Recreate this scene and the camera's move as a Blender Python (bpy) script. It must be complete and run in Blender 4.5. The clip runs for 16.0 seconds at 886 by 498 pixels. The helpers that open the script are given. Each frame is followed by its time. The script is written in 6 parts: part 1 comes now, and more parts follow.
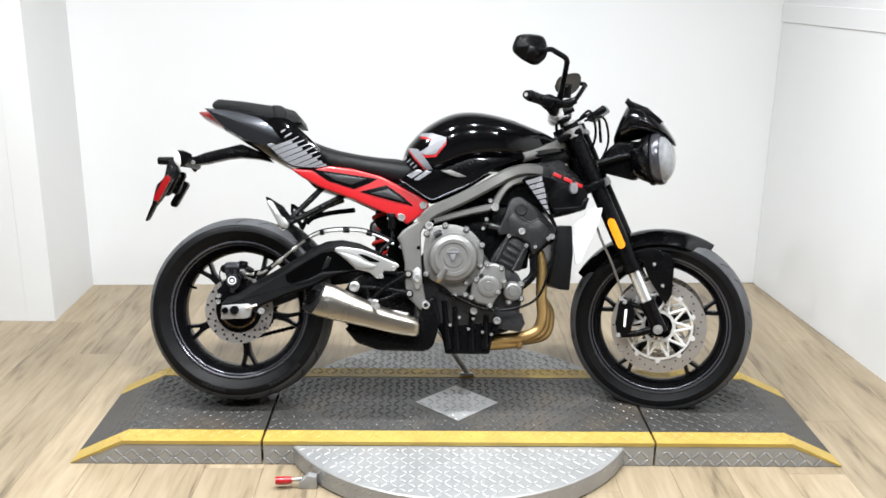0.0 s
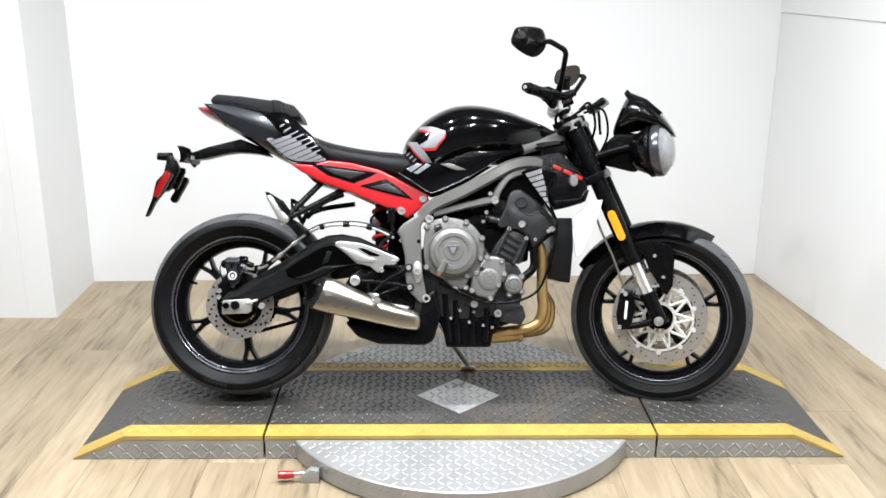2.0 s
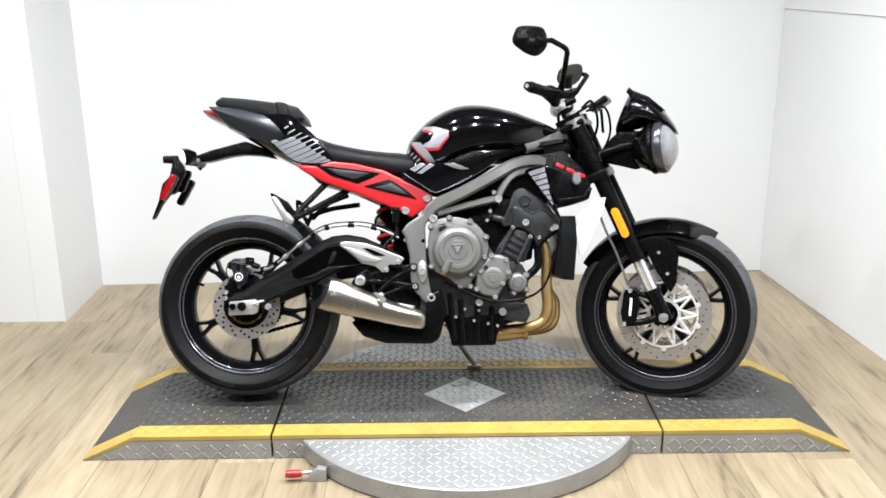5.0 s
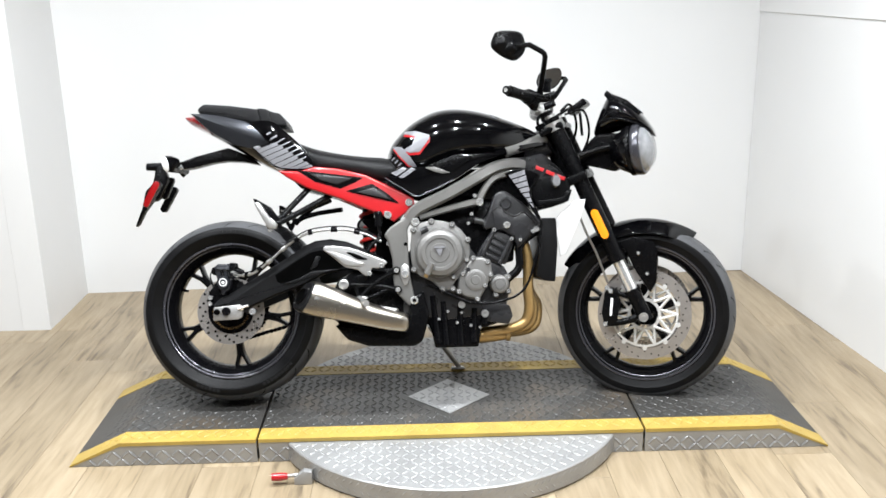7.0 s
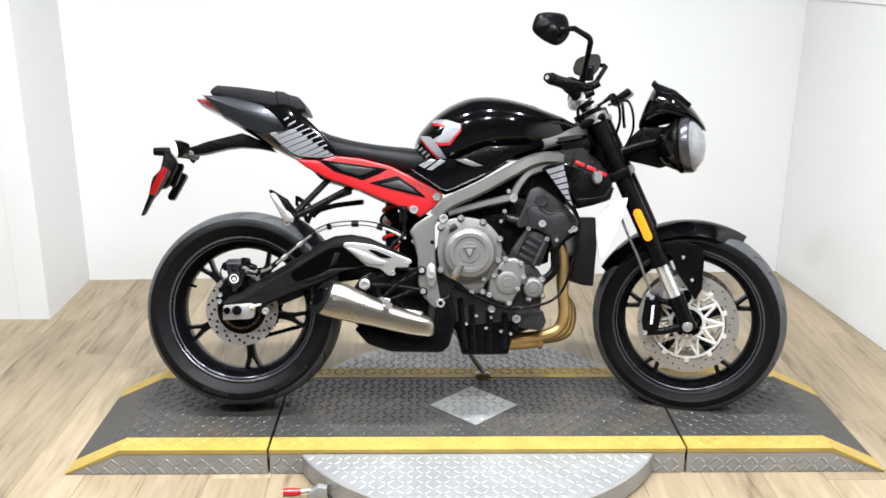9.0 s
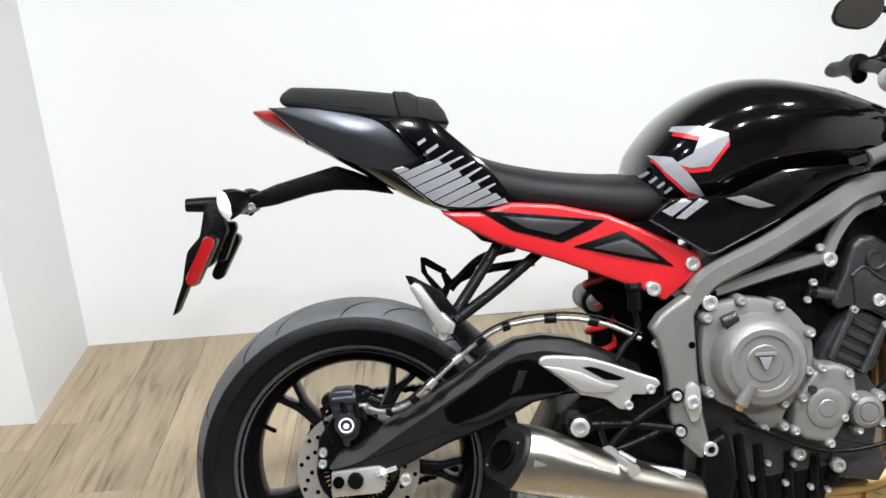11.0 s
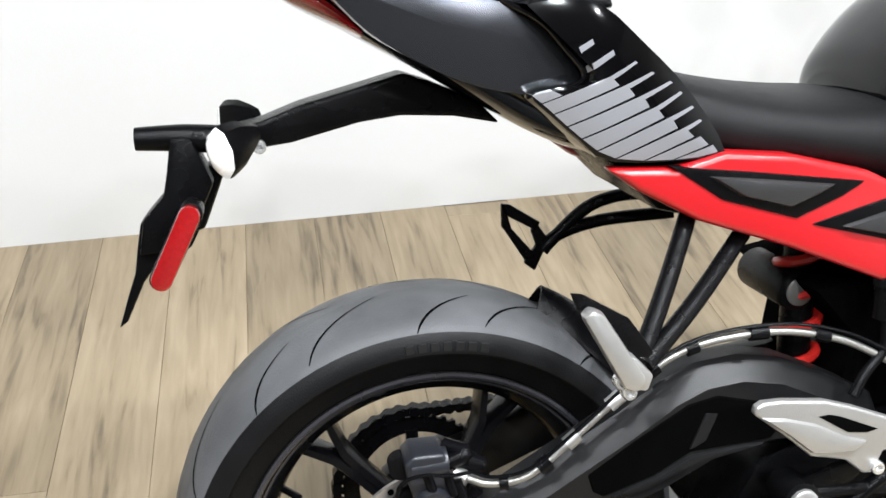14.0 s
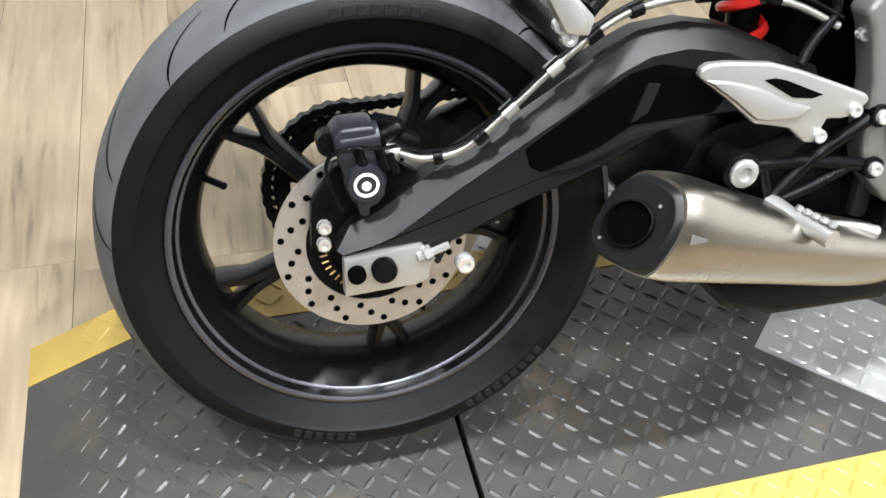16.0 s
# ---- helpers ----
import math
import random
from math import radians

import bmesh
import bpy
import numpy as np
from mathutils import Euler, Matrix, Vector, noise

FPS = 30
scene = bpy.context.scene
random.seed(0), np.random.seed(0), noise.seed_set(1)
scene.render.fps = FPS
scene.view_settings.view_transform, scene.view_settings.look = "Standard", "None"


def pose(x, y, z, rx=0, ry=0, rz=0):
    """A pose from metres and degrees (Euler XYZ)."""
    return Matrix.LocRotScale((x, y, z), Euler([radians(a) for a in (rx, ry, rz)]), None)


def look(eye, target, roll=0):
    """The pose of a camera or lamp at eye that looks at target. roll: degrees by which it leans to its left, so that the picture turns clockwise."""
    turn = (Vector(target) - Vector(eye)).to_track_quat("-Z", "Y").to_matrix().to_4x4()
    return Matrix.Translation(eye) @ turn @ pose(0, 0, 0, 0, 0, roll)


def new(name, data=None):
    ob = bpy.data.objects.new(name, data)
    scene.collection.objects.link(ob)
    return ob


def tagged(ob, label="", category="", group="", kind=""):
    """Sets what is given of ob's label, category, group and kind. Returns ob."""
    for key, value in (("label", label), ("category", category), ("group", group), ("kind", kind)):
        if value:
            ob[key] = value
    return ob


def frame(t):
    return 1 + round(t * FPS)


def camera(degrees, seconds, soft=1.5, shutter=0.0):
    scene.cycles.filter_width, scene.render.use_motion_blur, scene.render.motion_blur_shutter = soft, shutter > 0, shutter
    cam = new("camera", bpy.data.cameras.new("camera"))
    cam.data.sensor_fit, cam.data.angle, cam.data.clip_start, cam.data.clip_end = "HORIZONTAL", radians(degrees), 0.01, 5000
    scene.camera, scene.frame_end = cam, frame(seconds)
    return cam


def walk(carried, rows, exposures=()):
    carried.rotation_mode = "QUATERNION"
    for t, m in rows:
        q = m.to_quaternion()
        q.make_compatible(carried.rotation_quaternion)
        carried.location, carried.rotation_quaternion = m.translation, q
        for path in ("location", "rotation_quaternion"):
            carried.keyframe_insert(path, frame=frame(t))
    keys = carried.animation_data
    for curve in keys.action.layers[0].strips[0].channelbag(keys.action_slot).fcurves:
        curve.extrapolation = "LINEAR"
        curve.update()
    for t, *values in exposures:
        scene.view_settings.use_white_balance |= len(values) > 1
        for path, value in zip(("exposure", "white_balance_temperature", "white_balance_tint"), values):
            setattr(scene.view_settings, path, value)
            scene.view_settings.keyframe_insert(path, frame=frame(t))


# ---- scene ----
LENS = 51.1
# seconds, eye, target, lean
PATH = [
    (0, (-0.106, -2.89, 1.479), (-0.072, -0.972, 0.914), 0.8),
    (0.5, (-0.104, -2.886, 1.477), (-0.062, -0.97, 0.906), 0.7),
    (1, (-0.102, -2.887, 1.476), (-0.062, -0.971, 0.902), 0.5),
    (1.5, (-0.1, -2.89, 1.48), (-0.065, -0.973, 0.91), 0.5),
    (2, (-0.102, -2.89, 1.476), (-0.071, -0.975, 0.899), 0.3),
    (2.5, (-0.098, -2.886, 1.477), (-0.057, -0.974, 0.891), 0.0),
    (3, (-0.1, -2.884, 1.475), (-0.074, -0.972, 0.891), -0.3),
    (3.5, (-0.097, -2.884, 1.476), (-0.076, -0.969, 0.9), -0.2),
    (4, (-0.1, -2.888, 1.47), (-0.082, -0.975, 0.887), -0.3),
    (6.5, (-0.069, -2.939, 1.48), (-0.05, -1.018, 0.923), -0.9),
    (7, (-0.074, -2.942, 1.475), (-0.033, -1.023, 0.912), -1.0),
    (7.5, (-0.085, -2.934, 1.476), (-0.042, -1.014, 0.917), -0.7),
    (8, (-0.099, -2.918, 1.479), (-0.058, -0.997, 0.924), 0.2),
    (8.2, (-0.102, -2.904, 1.481), (-0.063, -0.986, 0.916), 0.4),
    (10.3, (-0.351, -1.938, 1.407), (-0.425, -0.034, 0.8), -2.8),
    (10.5, (-0.402, -1.784, 1.433), (-0.515, 0.126, 0.85), -3.0),
    (11, (-0.588, -1.438, 1.387), (-0.542, 0.428, 0.669), -3.0),
    (11.5, (-0.688, -1.161, 1.38), (-0.64, 0.7, 0.65), -1.8),
    (12, (-0.695, -0.871, 1.393), (-0.752, 0.977, 0.63), -6.6),
    (12.5, (-0.805, -0.742, 1.397), (-0.659, 1.095, 0.62), -3.2),
    (13, (-0.805, -0.724, 1.392), (-0.63, 1.094, 0.577), -2.6),
    (13.5, (-0.873, -0.697, 1.358), (-0.562, 1.07, 0.475), -0.6),
    (14, (-0.876, -0.7, 1.305), (-0.541, 0.946, 0.221), 1.5),
    (14.5, (-0.88, -0.71, 1.251), (-0.55, 0.838, 0.029), 1.5),
    (15, (-0.88, -0.726, 1.204), (-0.546, 0.746, -0.108), 2.1),
    (15.5, (-0.877, -0.735, 1.169), (-0.528, 0.658, -0.223), 3.4),
    (16, (-0.867, -0.743, 1.155), (-0.46, 0.62, -0.251), 3.8),
]
cam = camera(LENS, 16.0, soft=1.6)
walk(cam, [(t, look(eye, target, roll)) for t, eye, target, roll in PATH],
     [(0, 0.10), (3.5, 0.22), (6.5, 0.12), (8.2, 0.20), (10.5, 0.09), (12.5, -0.03), (13.5, 0.04), (14.5, 0.32), (16.0, 0.40)])

# ---------------------------------------------------------------- light
world = bpy.data.worlds.new("world")
scene.world = world
world.use_nodes = True
bg = world.node_tree.nodes["Background"]
bg.inputs[0].default_value = (1.0, 0.99, 0.97, 1)
bg.inputs[1].default_value = 0.3


def area_lamp(name, at, target, size, power, colour=(0.905, 0.945, 0.985), spread=180, shape="DISK"):
    data = bpy.data.lights.new(name, "AREA")
    data.shape, data.size, data.energy, data.color = shape, size, power, colour
    data.spread = radians(spread)
    ob = new(name, data)
    ob.matrix_world = look(at, target)
    return ob


LAMPS = [(x, y) for y in (-1.75, -0.35) for x in (-1.7, -0.65, 0.1, 0.85)]
for x, y in LAMPS:
    area_lamp("ceiling_lamp_light", (x, y, 2.66), (x, y, 0), 0.10, 33.5, spread=160)

# ---------------------------------------------------------------- materials


def mat(name, colour, rough=0.5, metal=0.0, coat=0.0, vary=0.08, scale=30.0, bump=0.0, bscale=300.0, rvary=0.1, spec=0.5):
    m = bpy.data.materials.new(name)
    m.use_nodes = True
    nt = m.node_tree
    b = nt.nodes["Principled BSDF"]
    b.inputs["Metallic"].default_value = metal
    b.inputs["Coat Weight"].default_value = coat
    b.inputs["Coat Roughness"].default_value = 0.03
    b.inputs["Specular IOR Level"].default_value = spec
    tc = nt.nodes.new("ShaderNodeTexCoord")
    n1 = nt.nodes.new("ShaderNodeTexNoise")
    n1.inputs["Scale"].default_value, n1.inputs["Detail"].default_value = scale, 6
    nt.links.new(tc.outputs["Object"], n1.inputs["Vector"])
    mix = nt.nodes.new("ShaderNodeMix")
    mix.data_type = "RGBA"
    mix.inputs["A"].default_value = (*[c * (1 - vary) for c in colour], 1)
    mix.inputs["B"].default_value = (*[min(1, c * (1 + vary)) for c in colour], 1)
    nt.links.new(n1.outputs["Fac"], mix.inputs["Factor"])
    nt.links.new(mix.outputs["Result"], b.inputs["Base Color"])
    mr = nt.nodes.new("ShaderNodeMapRange")
    mr.inputs["To Min"].default_value, mr.inputs["To Max"].default_value = max(0.02, rough - rvary), min(1, rough + rvary)
    n2 = nt.nodes.new("ShaderNodeTexNoise")
    n2.inputs["Scale"].default_value, n2.inputs["Detail"].default_value = scale * 0.3, 4
    nt.links.new(tc.outputs["Object"], n2.inputs["Vector"])
    nt.links.new(n2.outputs["Fac"], mr.inputs["Value"])
    nt.links.new(mr.outputs["Result"], b.inputs["Roughness"])
    if bump:
        n3 = nt.nodes.new("ShaderNodeTexNoise")
        n3.inputs["Scale"].default_value, n3.inputs["Detail"].default_value = bscale, 3
        nt.links.new(tc.outputs["Object"], n3.inputs["Vector"])
        bp = nt.nodes.new("ShaderNodeBump")
        bp.inputs["Strength"].default_value, bp.inputs["Distance"].default_value = bump, 0.001
        nt.links.new(n3.outputs["Fac"], bp.inputs["Height"])
        nt.links.new(bp.outputs["Normal"], b.inputs["Normal"])
    return m


def lens(name, colour, rough=0.15):
    m = mat(name, colour, rough, 0, 0.8, 0.25, 220, 0.5, 260)
    return m


def plank_material():
    m = mat("oak_vinyl", (0.5, 0.39, 0.25), 0.38, 0, 0, 0.16, 6, 0.25, 500)
    nt = m.node_tree
    b = nt.nodes["Principled BSDF"]
    info = nt.nodes.new("ShaderNodeObjectInfo")
    tc = nt.nodes.new("ShaderNodeTexCoord")
    mp = nt.nodes.new("ShaderNodeMapping")
    mp.inputs["Scale"].default_value = (1.0, 0.095, 1.0)
    add = nt.nodes.new("ShaderNodeVectorMath")
    mul = nt.nodes.new("ShaderNodeVectorMath")
    mul.operation = "SCALE"
    mul.inputs[0].default_value = (37.0, 11.0, 5.0)
    nt.links.new(info.outputs["Random"], mul.inputs["Scale"])
    nt.links.new(tc.outputs["Object"], add.inputs[0])
    nt.links.new(mul.outputs[0], add.inputs[1])
    nt.links.new(add.outputs[0], mp.inputs["Vector"])
    grain = nt.nodes.new("ShaderNodeTexNoise")
    grain.inputs["Scale"].default_value, grain.inputs["Detail"].default_value, grain.inputs["Distortion"].default_value = 52, 8, 0.5
    nt.links.new(mp.outputs[0], grain.inputs["Vector"])
    blot = nt.nodes.new("ShaderNodeTexNoise")
    blot.inputs["Scale"].default_value, blot.inputs["Detail"].default_value = 9, 5
    nt.links.new(mp.outputs[0], blot.inputs["Vector"])
    ramp = nt.nodes.new("ShaderNodeValToRGB")
    e = ramp.color_ramp.elements
    e[0].position, e[0].color = 0.34, (0.165, 0.118, 0.067, 1)
    e[1].position, e[1].color = 0.61, (0.51, 0.39, 0.235, 1)
    e2 = e.new(0.455)
    e2.color = (0.40, 0.298, 0.168, 1)
    a1 = nt.nodes.new("ShaderNodeMath")
    a1.operation = "MULTIPLY_ADD"
    a1.inputs[1].default_value = 0.5
    nt.links.new(grain.outputs["Fac"], a1.inputs[0])
    a2 = nt.nodes.new("ShaderNodeMath")
    a2.operation = "MULTIPLY"
    a2.inputs[1].default_value = 0.5
    nt.links.new(blot.outputs["Fac"], a2.inputs[0])
    nt.links.new(a2.outputs[0], a1.inputs[2])
    nt.links.new(a1.outputs[0], ramp.inputs["Fac"])
    hue = nt.nodes.new("ShaderNodeHueSaturation")
    mr = nt.nodes.new("ShaderNodeMapRange")
    mr.inputs["To Min"].default_value, mr.inputs["To Max"].default_value = 0.56, 0.70
    nt.links.new(info.outputs["Random"], mr.inputs["Value"])
    nt.links.new(mr.outputs["Result"], hue.inputs["Value"])
    hue.inputs["Saturation"].default_value = 0.88
    nt.links.new(ramp.outputs["Color"], hue.inputs["Color"])
    nt.links.new(hue.outputs["Color"], b.inputs["Base Color"])
    return m


M = {}
M["wall"] = mat("white_wall_paint", (0.68, 0.68, 0.676), 0.55, 0, 0, 0.02, 3, 0.15, 140)
# for unseen surfaces: a dark grey picked to deepen reflections and cut fill light
M["farwall"] = mat("unseen_wall_dark_grey", (0.16, 0.16, 0.165), 0.6, 0, 0, 0.06, 3, 0.15, 140)
M["plank"] = plank_material()
M["gap"] = mat("dark_joint", (0.30, 0.225, 0.14), 0.8)
M["deck"] = mat("black_tread_plate", (0.036, 0.0345, 0.032), 0.42, 0.0, 0, 0.4, 9, 0.3, 200, 0.14)
# brown dust trodden into the black plate
_nt = M["deck"].node_tree
_b = _nt.nodes["Principled BSDF"]
_src = _b.inputs["Base Color"].links[0].from_socket
_tc = _nt.nodes.new("ShaderNodeTexCoord")
_n = _nt.nodes.new("ShaderNodeTexNoise")
_n.inputs["Scale"].default_value, _n.inputs["Detail"].default_value, _n.inputs["Roughness"].default_value = 5.5, 8, 0.65
_nt.links.new(_tc.outputs["Object"], _n.inputs["Vector"])
_r = _nt.nodes.new("ShaderNodeMapRange")
_r.inputs["From Min"].default_value, _r.inputs["From Max"].default_value, _r.inputs["To Max"].default_value = 0.52, 0.78, 0.8
_nt.links.new(_n.outputs["Fac"], _r.inputs["Value"])
_m = _nt.nodes.new("ShaderNodeMix")
_m.data_type = "RGBA"
_m.inputs["B"].default_value = (0.095, 0.07, 0.045, 1)
_nt.links.new(_src, _m.inputs["A"])
_nt.links.new(_r.outputs["Result"], _m.inputs["Factor"])
_nt.links.new(_m.outputs["Result"], _b.inputs["Base Color"])
M["lug"] = mat("worn_black_lug", (0.042, 0.041, 0.039), 0.34, 0.0, 0, 0.45, 14, 0.2, 200)
M["yellow"] = mat("yellow_paint", (0.37, 0.255, 0.055), 0.45, 0, 0, 0.3, 12, 0.3, 150)
M["plate"] = mat("aluminium_tread_plate", (0.33, 0.33, 0.327), 0.40, 0.45, 0, 0.25, 9, 0.2, 120)
M["gloss"] = mat("gloss_black_paint", (0.0012, 0.0012, 0.0015), 0.09, 0, 0.4, 0.1, 20, 0, 1, 0.03, 0.16)
M["satin"] = mat("satin_black_plastic", (0.0022, 0.0022, 0.0025), 0.26, 0, 0, 0.25, 60, 0.4, 900, 0.10, 0.09)
M["matt"] = mat("matt_black_metal", (0.0025, 0.0025, 0.003), 0.25, 0, 0, 0.3, 40, 0.3, 600, 0.10, 0.10)
M["rubber"] = mat("tyre_rubber", (0.0042, 0.0042, 0.0045), 0.42, 0, 0, 0.5, 18, 0.4, 500, 0.14, 0.10)
M["caliper"] = mat("anodised_caliper", (0.014, 0.015, 0.019), 0.35, 0.2, 0, 0.15, 40, 0.2, 600)
M["tread"] = mat("scuffed_tread_rubber", (0.058, 0.059, 0.062), 0.5, 0, 0, 0.8, 9, 0.5, 420, 0.14, 0.3)
M["mark"] = mat("sidewall_mark", (0.007, 0.007, 0.0074), 0.5, 0, 0, 0.2, 30, 0, 1, 0.05, 0.2)
# near-black that paints the shade inside holes, slots, grooves and gaps
M["groove"] = mat("recess_shade_black", (0.0008, 0.0008, 0.0008), 0.9, spec=0.02)
M["wheel"] = mat("black_wheel_paint", (0.0025, 0.0025, 0.003), 0.27, 0, 0.06, 0.15, 30, 0, 1, 0.015, 0.16)
M["lip"] = mat("rim_edge_line", (0.07, 0.07, 0.08), 0.25, 0.7)
M["vinyl"] = mat("seat_vinyl", (0.0042, 0.0042, 0.0046), 0.42, 0, 0, 0.12, 40, 0.6, 1400, 0.06, 0.18)
M["red"] = mat("red_paint", (0.33, 0.005, 0.008), 0.30, 0, 0.3, 0.05, 20, 0, 1, 0.04)
M["graphite"] = mat("graphite_engine_paint", (0.150, 0.147, 0.141), 0.34, 0.4, 0, 0.12, 50, 0.45, 700)
M["frame"] = mat("grey_frame_paint", (0.140, 0.137, 0.130), 0.34, 0.4, 0, 0.08, 40, 0.35, 700)
M["engine"] = mat("black_engine_paint", (0.015, 0.015, 0.016), 0.28, 0, 0, 0.3, 40, 0.4, 700, 0.1, 0.32)
M["alloy"] = mat("bare_cast_alloy", (0.40, 0.395, 0.385), 0.35, 0.75, 0, 0.08, 50, 0.3, 700)
M["steel"] = mat("brushed_stainless", (0.33, 0.305, 0.265), 0.30, 1.0, 0, 0.07, 25, 0.15, 500, 0.08)
M["chrome"] = mat("polished_steel", (0.72, 0.72, 0.71), 0.18, 0.8, 0, 0.04, 40)
M["disc"] = mat("brake_disc_steel", (0.40, 0.375, 0.355), 0.3, 0.75, 0, 0.12, 60)
M["bronze"] = mat("heated_header_steel", (0.36, 0.235, 0.095), 0.42, 0.8, 0, 0.6, 11)
M["decal"] = mat("silver_grey_decal", (0.21, 0.21, 0.225), 0.28, 0.3, 0.5, 0.04, 20)
M["tail"] = mat("dark_silver_metallic_paint", (0.040, 0.042, 0.047), 0.24, 0.8, 0.3, 0.05, 20, 0, 1, 0.05, 0.3)
M["arm"] = mat("satin_swingarm_paint", (0.0065, 0.0065, 0.0069), 0.32, 0, 0, 0.12, 50, 0.25, 900, 0.05, 0.21)
M["carrier"] = mat("bright_alloy_carrier", (0.66, 0.655, 0.64), 0.36, 0.5, 0, 0.08, 50)
M["amber"] = lens("amber_reflector", (0.9, 0.27, 0.01))
M["redlens"] = lens("red_reflector", (0.19, 0.003, 0.004))
M["clear"] = lens("clear_lens", (0.8, 0.8, 0.8))
M["lampglass"] = mat("headlamp_face", (0.22, 0.225, 0.235), 0.1, 0.35, 1.0, 0.35, 60, 0.2, 90, 0.03)
M["mirror"] = mat("mirror_glass", (0.9, 0.9, 0.9), 0.03, 1.0, 0, 0, 10, 0, 1, 0.0)
M["hose"] = mat("braided_hose", (0.30, 0.295, 0.28), 0.32, 0.8, 0, 0.3, 300, 0.5, 900)
M["inset"] = mat("grey_moulded_inset", (0.017, 0.017, 0.018), 0.34, 0, 0, 0.15, 60, 0.3, 900, 0.06, 0.5)
M["spring"] = mat("red_spring_coat", (0.55, 0.02, 0.015), 0.35, 0, 0.3)
M["white"] = mat("white_radiator_cheek", (0.60, 0.60, 0.60), 0.35, 0.3)
M["lamp"] = bpy.data.materials.new("lamp_diffuser")
M["lamp"].use_nodes = True
M["lamp"].node_tree.nodes["Principled BSDF"].inputs["Emission Color"].default_value = (1, 0.98, 0.95, 1)
M["lamp"].node_tree.nodes["Principled BSDF"].inputs["Emission Strength"].default_value = 12

# ---------------------------------------------------------------- mesh helpers


def part(name, bm, material, parent=None, label="", smooth=True, **tags):
    bmesh.ops.recalc_face_normals(bm, faces=bm.faces[:])
    me = bpy.data.meshes.new(name)
    bm.to_mesh(me)
    bm.free()
    if smooth:
        me.shade_smooth()
        me.set_sharp_from_angle(angle=radians(38))
    me.materials.append(material)
    ob = new(name, me)
    if parent is not None:
        ob.parent = parent
    if label or tags:
        tagged(ob, label, **tags)
    return ob


def thing(name, label, category, m=None, group="", kind=""):
    ob = new(name)
    ob.empty_display_size = 0.05
    if m is not None:
        ob.matrix_world = m
    return tagged(ob, label, category, group, kind)


def spline(pts, k=6):
    """Catmull-Rom through the points, k steps a span."""
    p = [np.array(q, float) for q in pts]
    p = [2 * p[0] - p[1]] + p + [2 * p[-1] - p[-2]]
    out = []
    for i in range(1, len(p) - 2):
        a, b, c, d = p[i - 1:i + 3]
        for j in range(k):
            t = j / k
            out.append(0.5 * (2 * b + (c - a) * t + (2 * a - 5 * b + 4 * c - d) * t * t + (3 * b - a - 3 * c + d) * t ** 3))
    out.append(p[-2])
    return out


def skin(bm, rings, closed=True, caps=True, loop=False):
    vs = [[bm.verts.new(tuple(v)) for v in r] for r in rings]
    n = len(vs[0])
    pairs = list(zip(vs, vs[1:])) + ([(vs[-1], vs[0])] if loop else [])
    for a, b in pairs:
        for i in range(n if closed else n - 1):
            j = (i + 1) % n
            bm.faces.new((a[i], a[j], b[j], b[i]))
    if caps and closed and not loop:
        bm.faces.new(vs[0])
        bm.faces.new(vs[-1][::-1])
    return bm


def bevelled(bm, w, seg=2, angle=30):
    if w:
        bm.edges.ensure_lookup_table()
        sharp = [e for e in bm.edges if len(e.link_faces) == 2 and e.calc_face_angle(0) > radians(angle)]
        bmesh.ops.bevel(bm, geom=sharp, offset=w, segments=seg, profile=0.6, affect="EDGES", clamp_overlap=True)
    return bm


def prism(profile, y0, y1, bev=0.004, seg=2, bm=None, round_k=0, shrink=1.0):
    """A plate: an outline in X and Z, from y0 to y1. shrink: the size of the y0 face."""
    own = bm is None
    b = bmesh.new()
    pts = profile
    if round_k:
        q = spline(list(profile) + [profile[0]], round_k)[:-1]
        pts = [(v[0], v[1]) for v in q]
    cx, cz = sum(p[0] for p in pts) / len(pts), sum(p[1] for p in pts) / len(pts)
    rings = [[(cx + (x - cx) * s, y, cz + (z - cz) * s) for x, z in pts] for y, s in ((y0, shrink), (y1, 1.0))]
    skin(b, rings)
    bmesh.ops.recalc_face_normals(b, faces=b.faces[:])
    bevelled(b, bev, seg)
    if own:
        return b
    return join(bm, b)


def join(bm, b):
    me = bpy.data.meshes.new("tmp")
    b.to_mesh(me)
    b.free()
    bm.from_mesh(me)
    bpy.data.meshes.remove(me)
    return bm


def box(bm, x0, x1, y0, y1, z0, z1, bev=0.0, seg=1):
    b = bmesh.new()
    bmesh.ops.create_cube(b, size=1)
    for v in b.verts:
        v.co = ((x0 + x1) / 2 + v.co.x * (x1 - x0), (y0 + y1) / 2 + v.co.y * (y1 - y0), (z0 + z1) / 2 + v.co.z * (z1 - z0))
    bevelled(b, bev, seg)
    return join(bm, b)


def tube(pts, r, n=10, k=6, bm=None):
    q = spline(pts, k) if k > 1 else [np.array(p, float) for p in pts]
    rs = r if isinstance(r, (list, tuple)) else [r] * len(pts)
    rr = np.interp(np.linspace(0, 1, len(q)), np.linspace(0, 1, len(rs)), rs)
    rings = []
    ref = Vector((0.3, 0.9, 0.2))
    for i, c in enumerate(q):
        d = Vector(q[min(i + 1, len(q) - 1)] - q[max(i - 1, 0)]).normalized()
        u = (ref - d * ref.dot(d)).normalized()
        ref = u
        w = d.cross(u)
        rings.append([Vector(c) + (u * math.cos(a) + w * math.sin(a)) * rr[i] for a in (2 * math.pi * j / n for j in range(n))])
    b = skin(bmesh.new(), rings)
    return b if bm is None else join(bm, b)


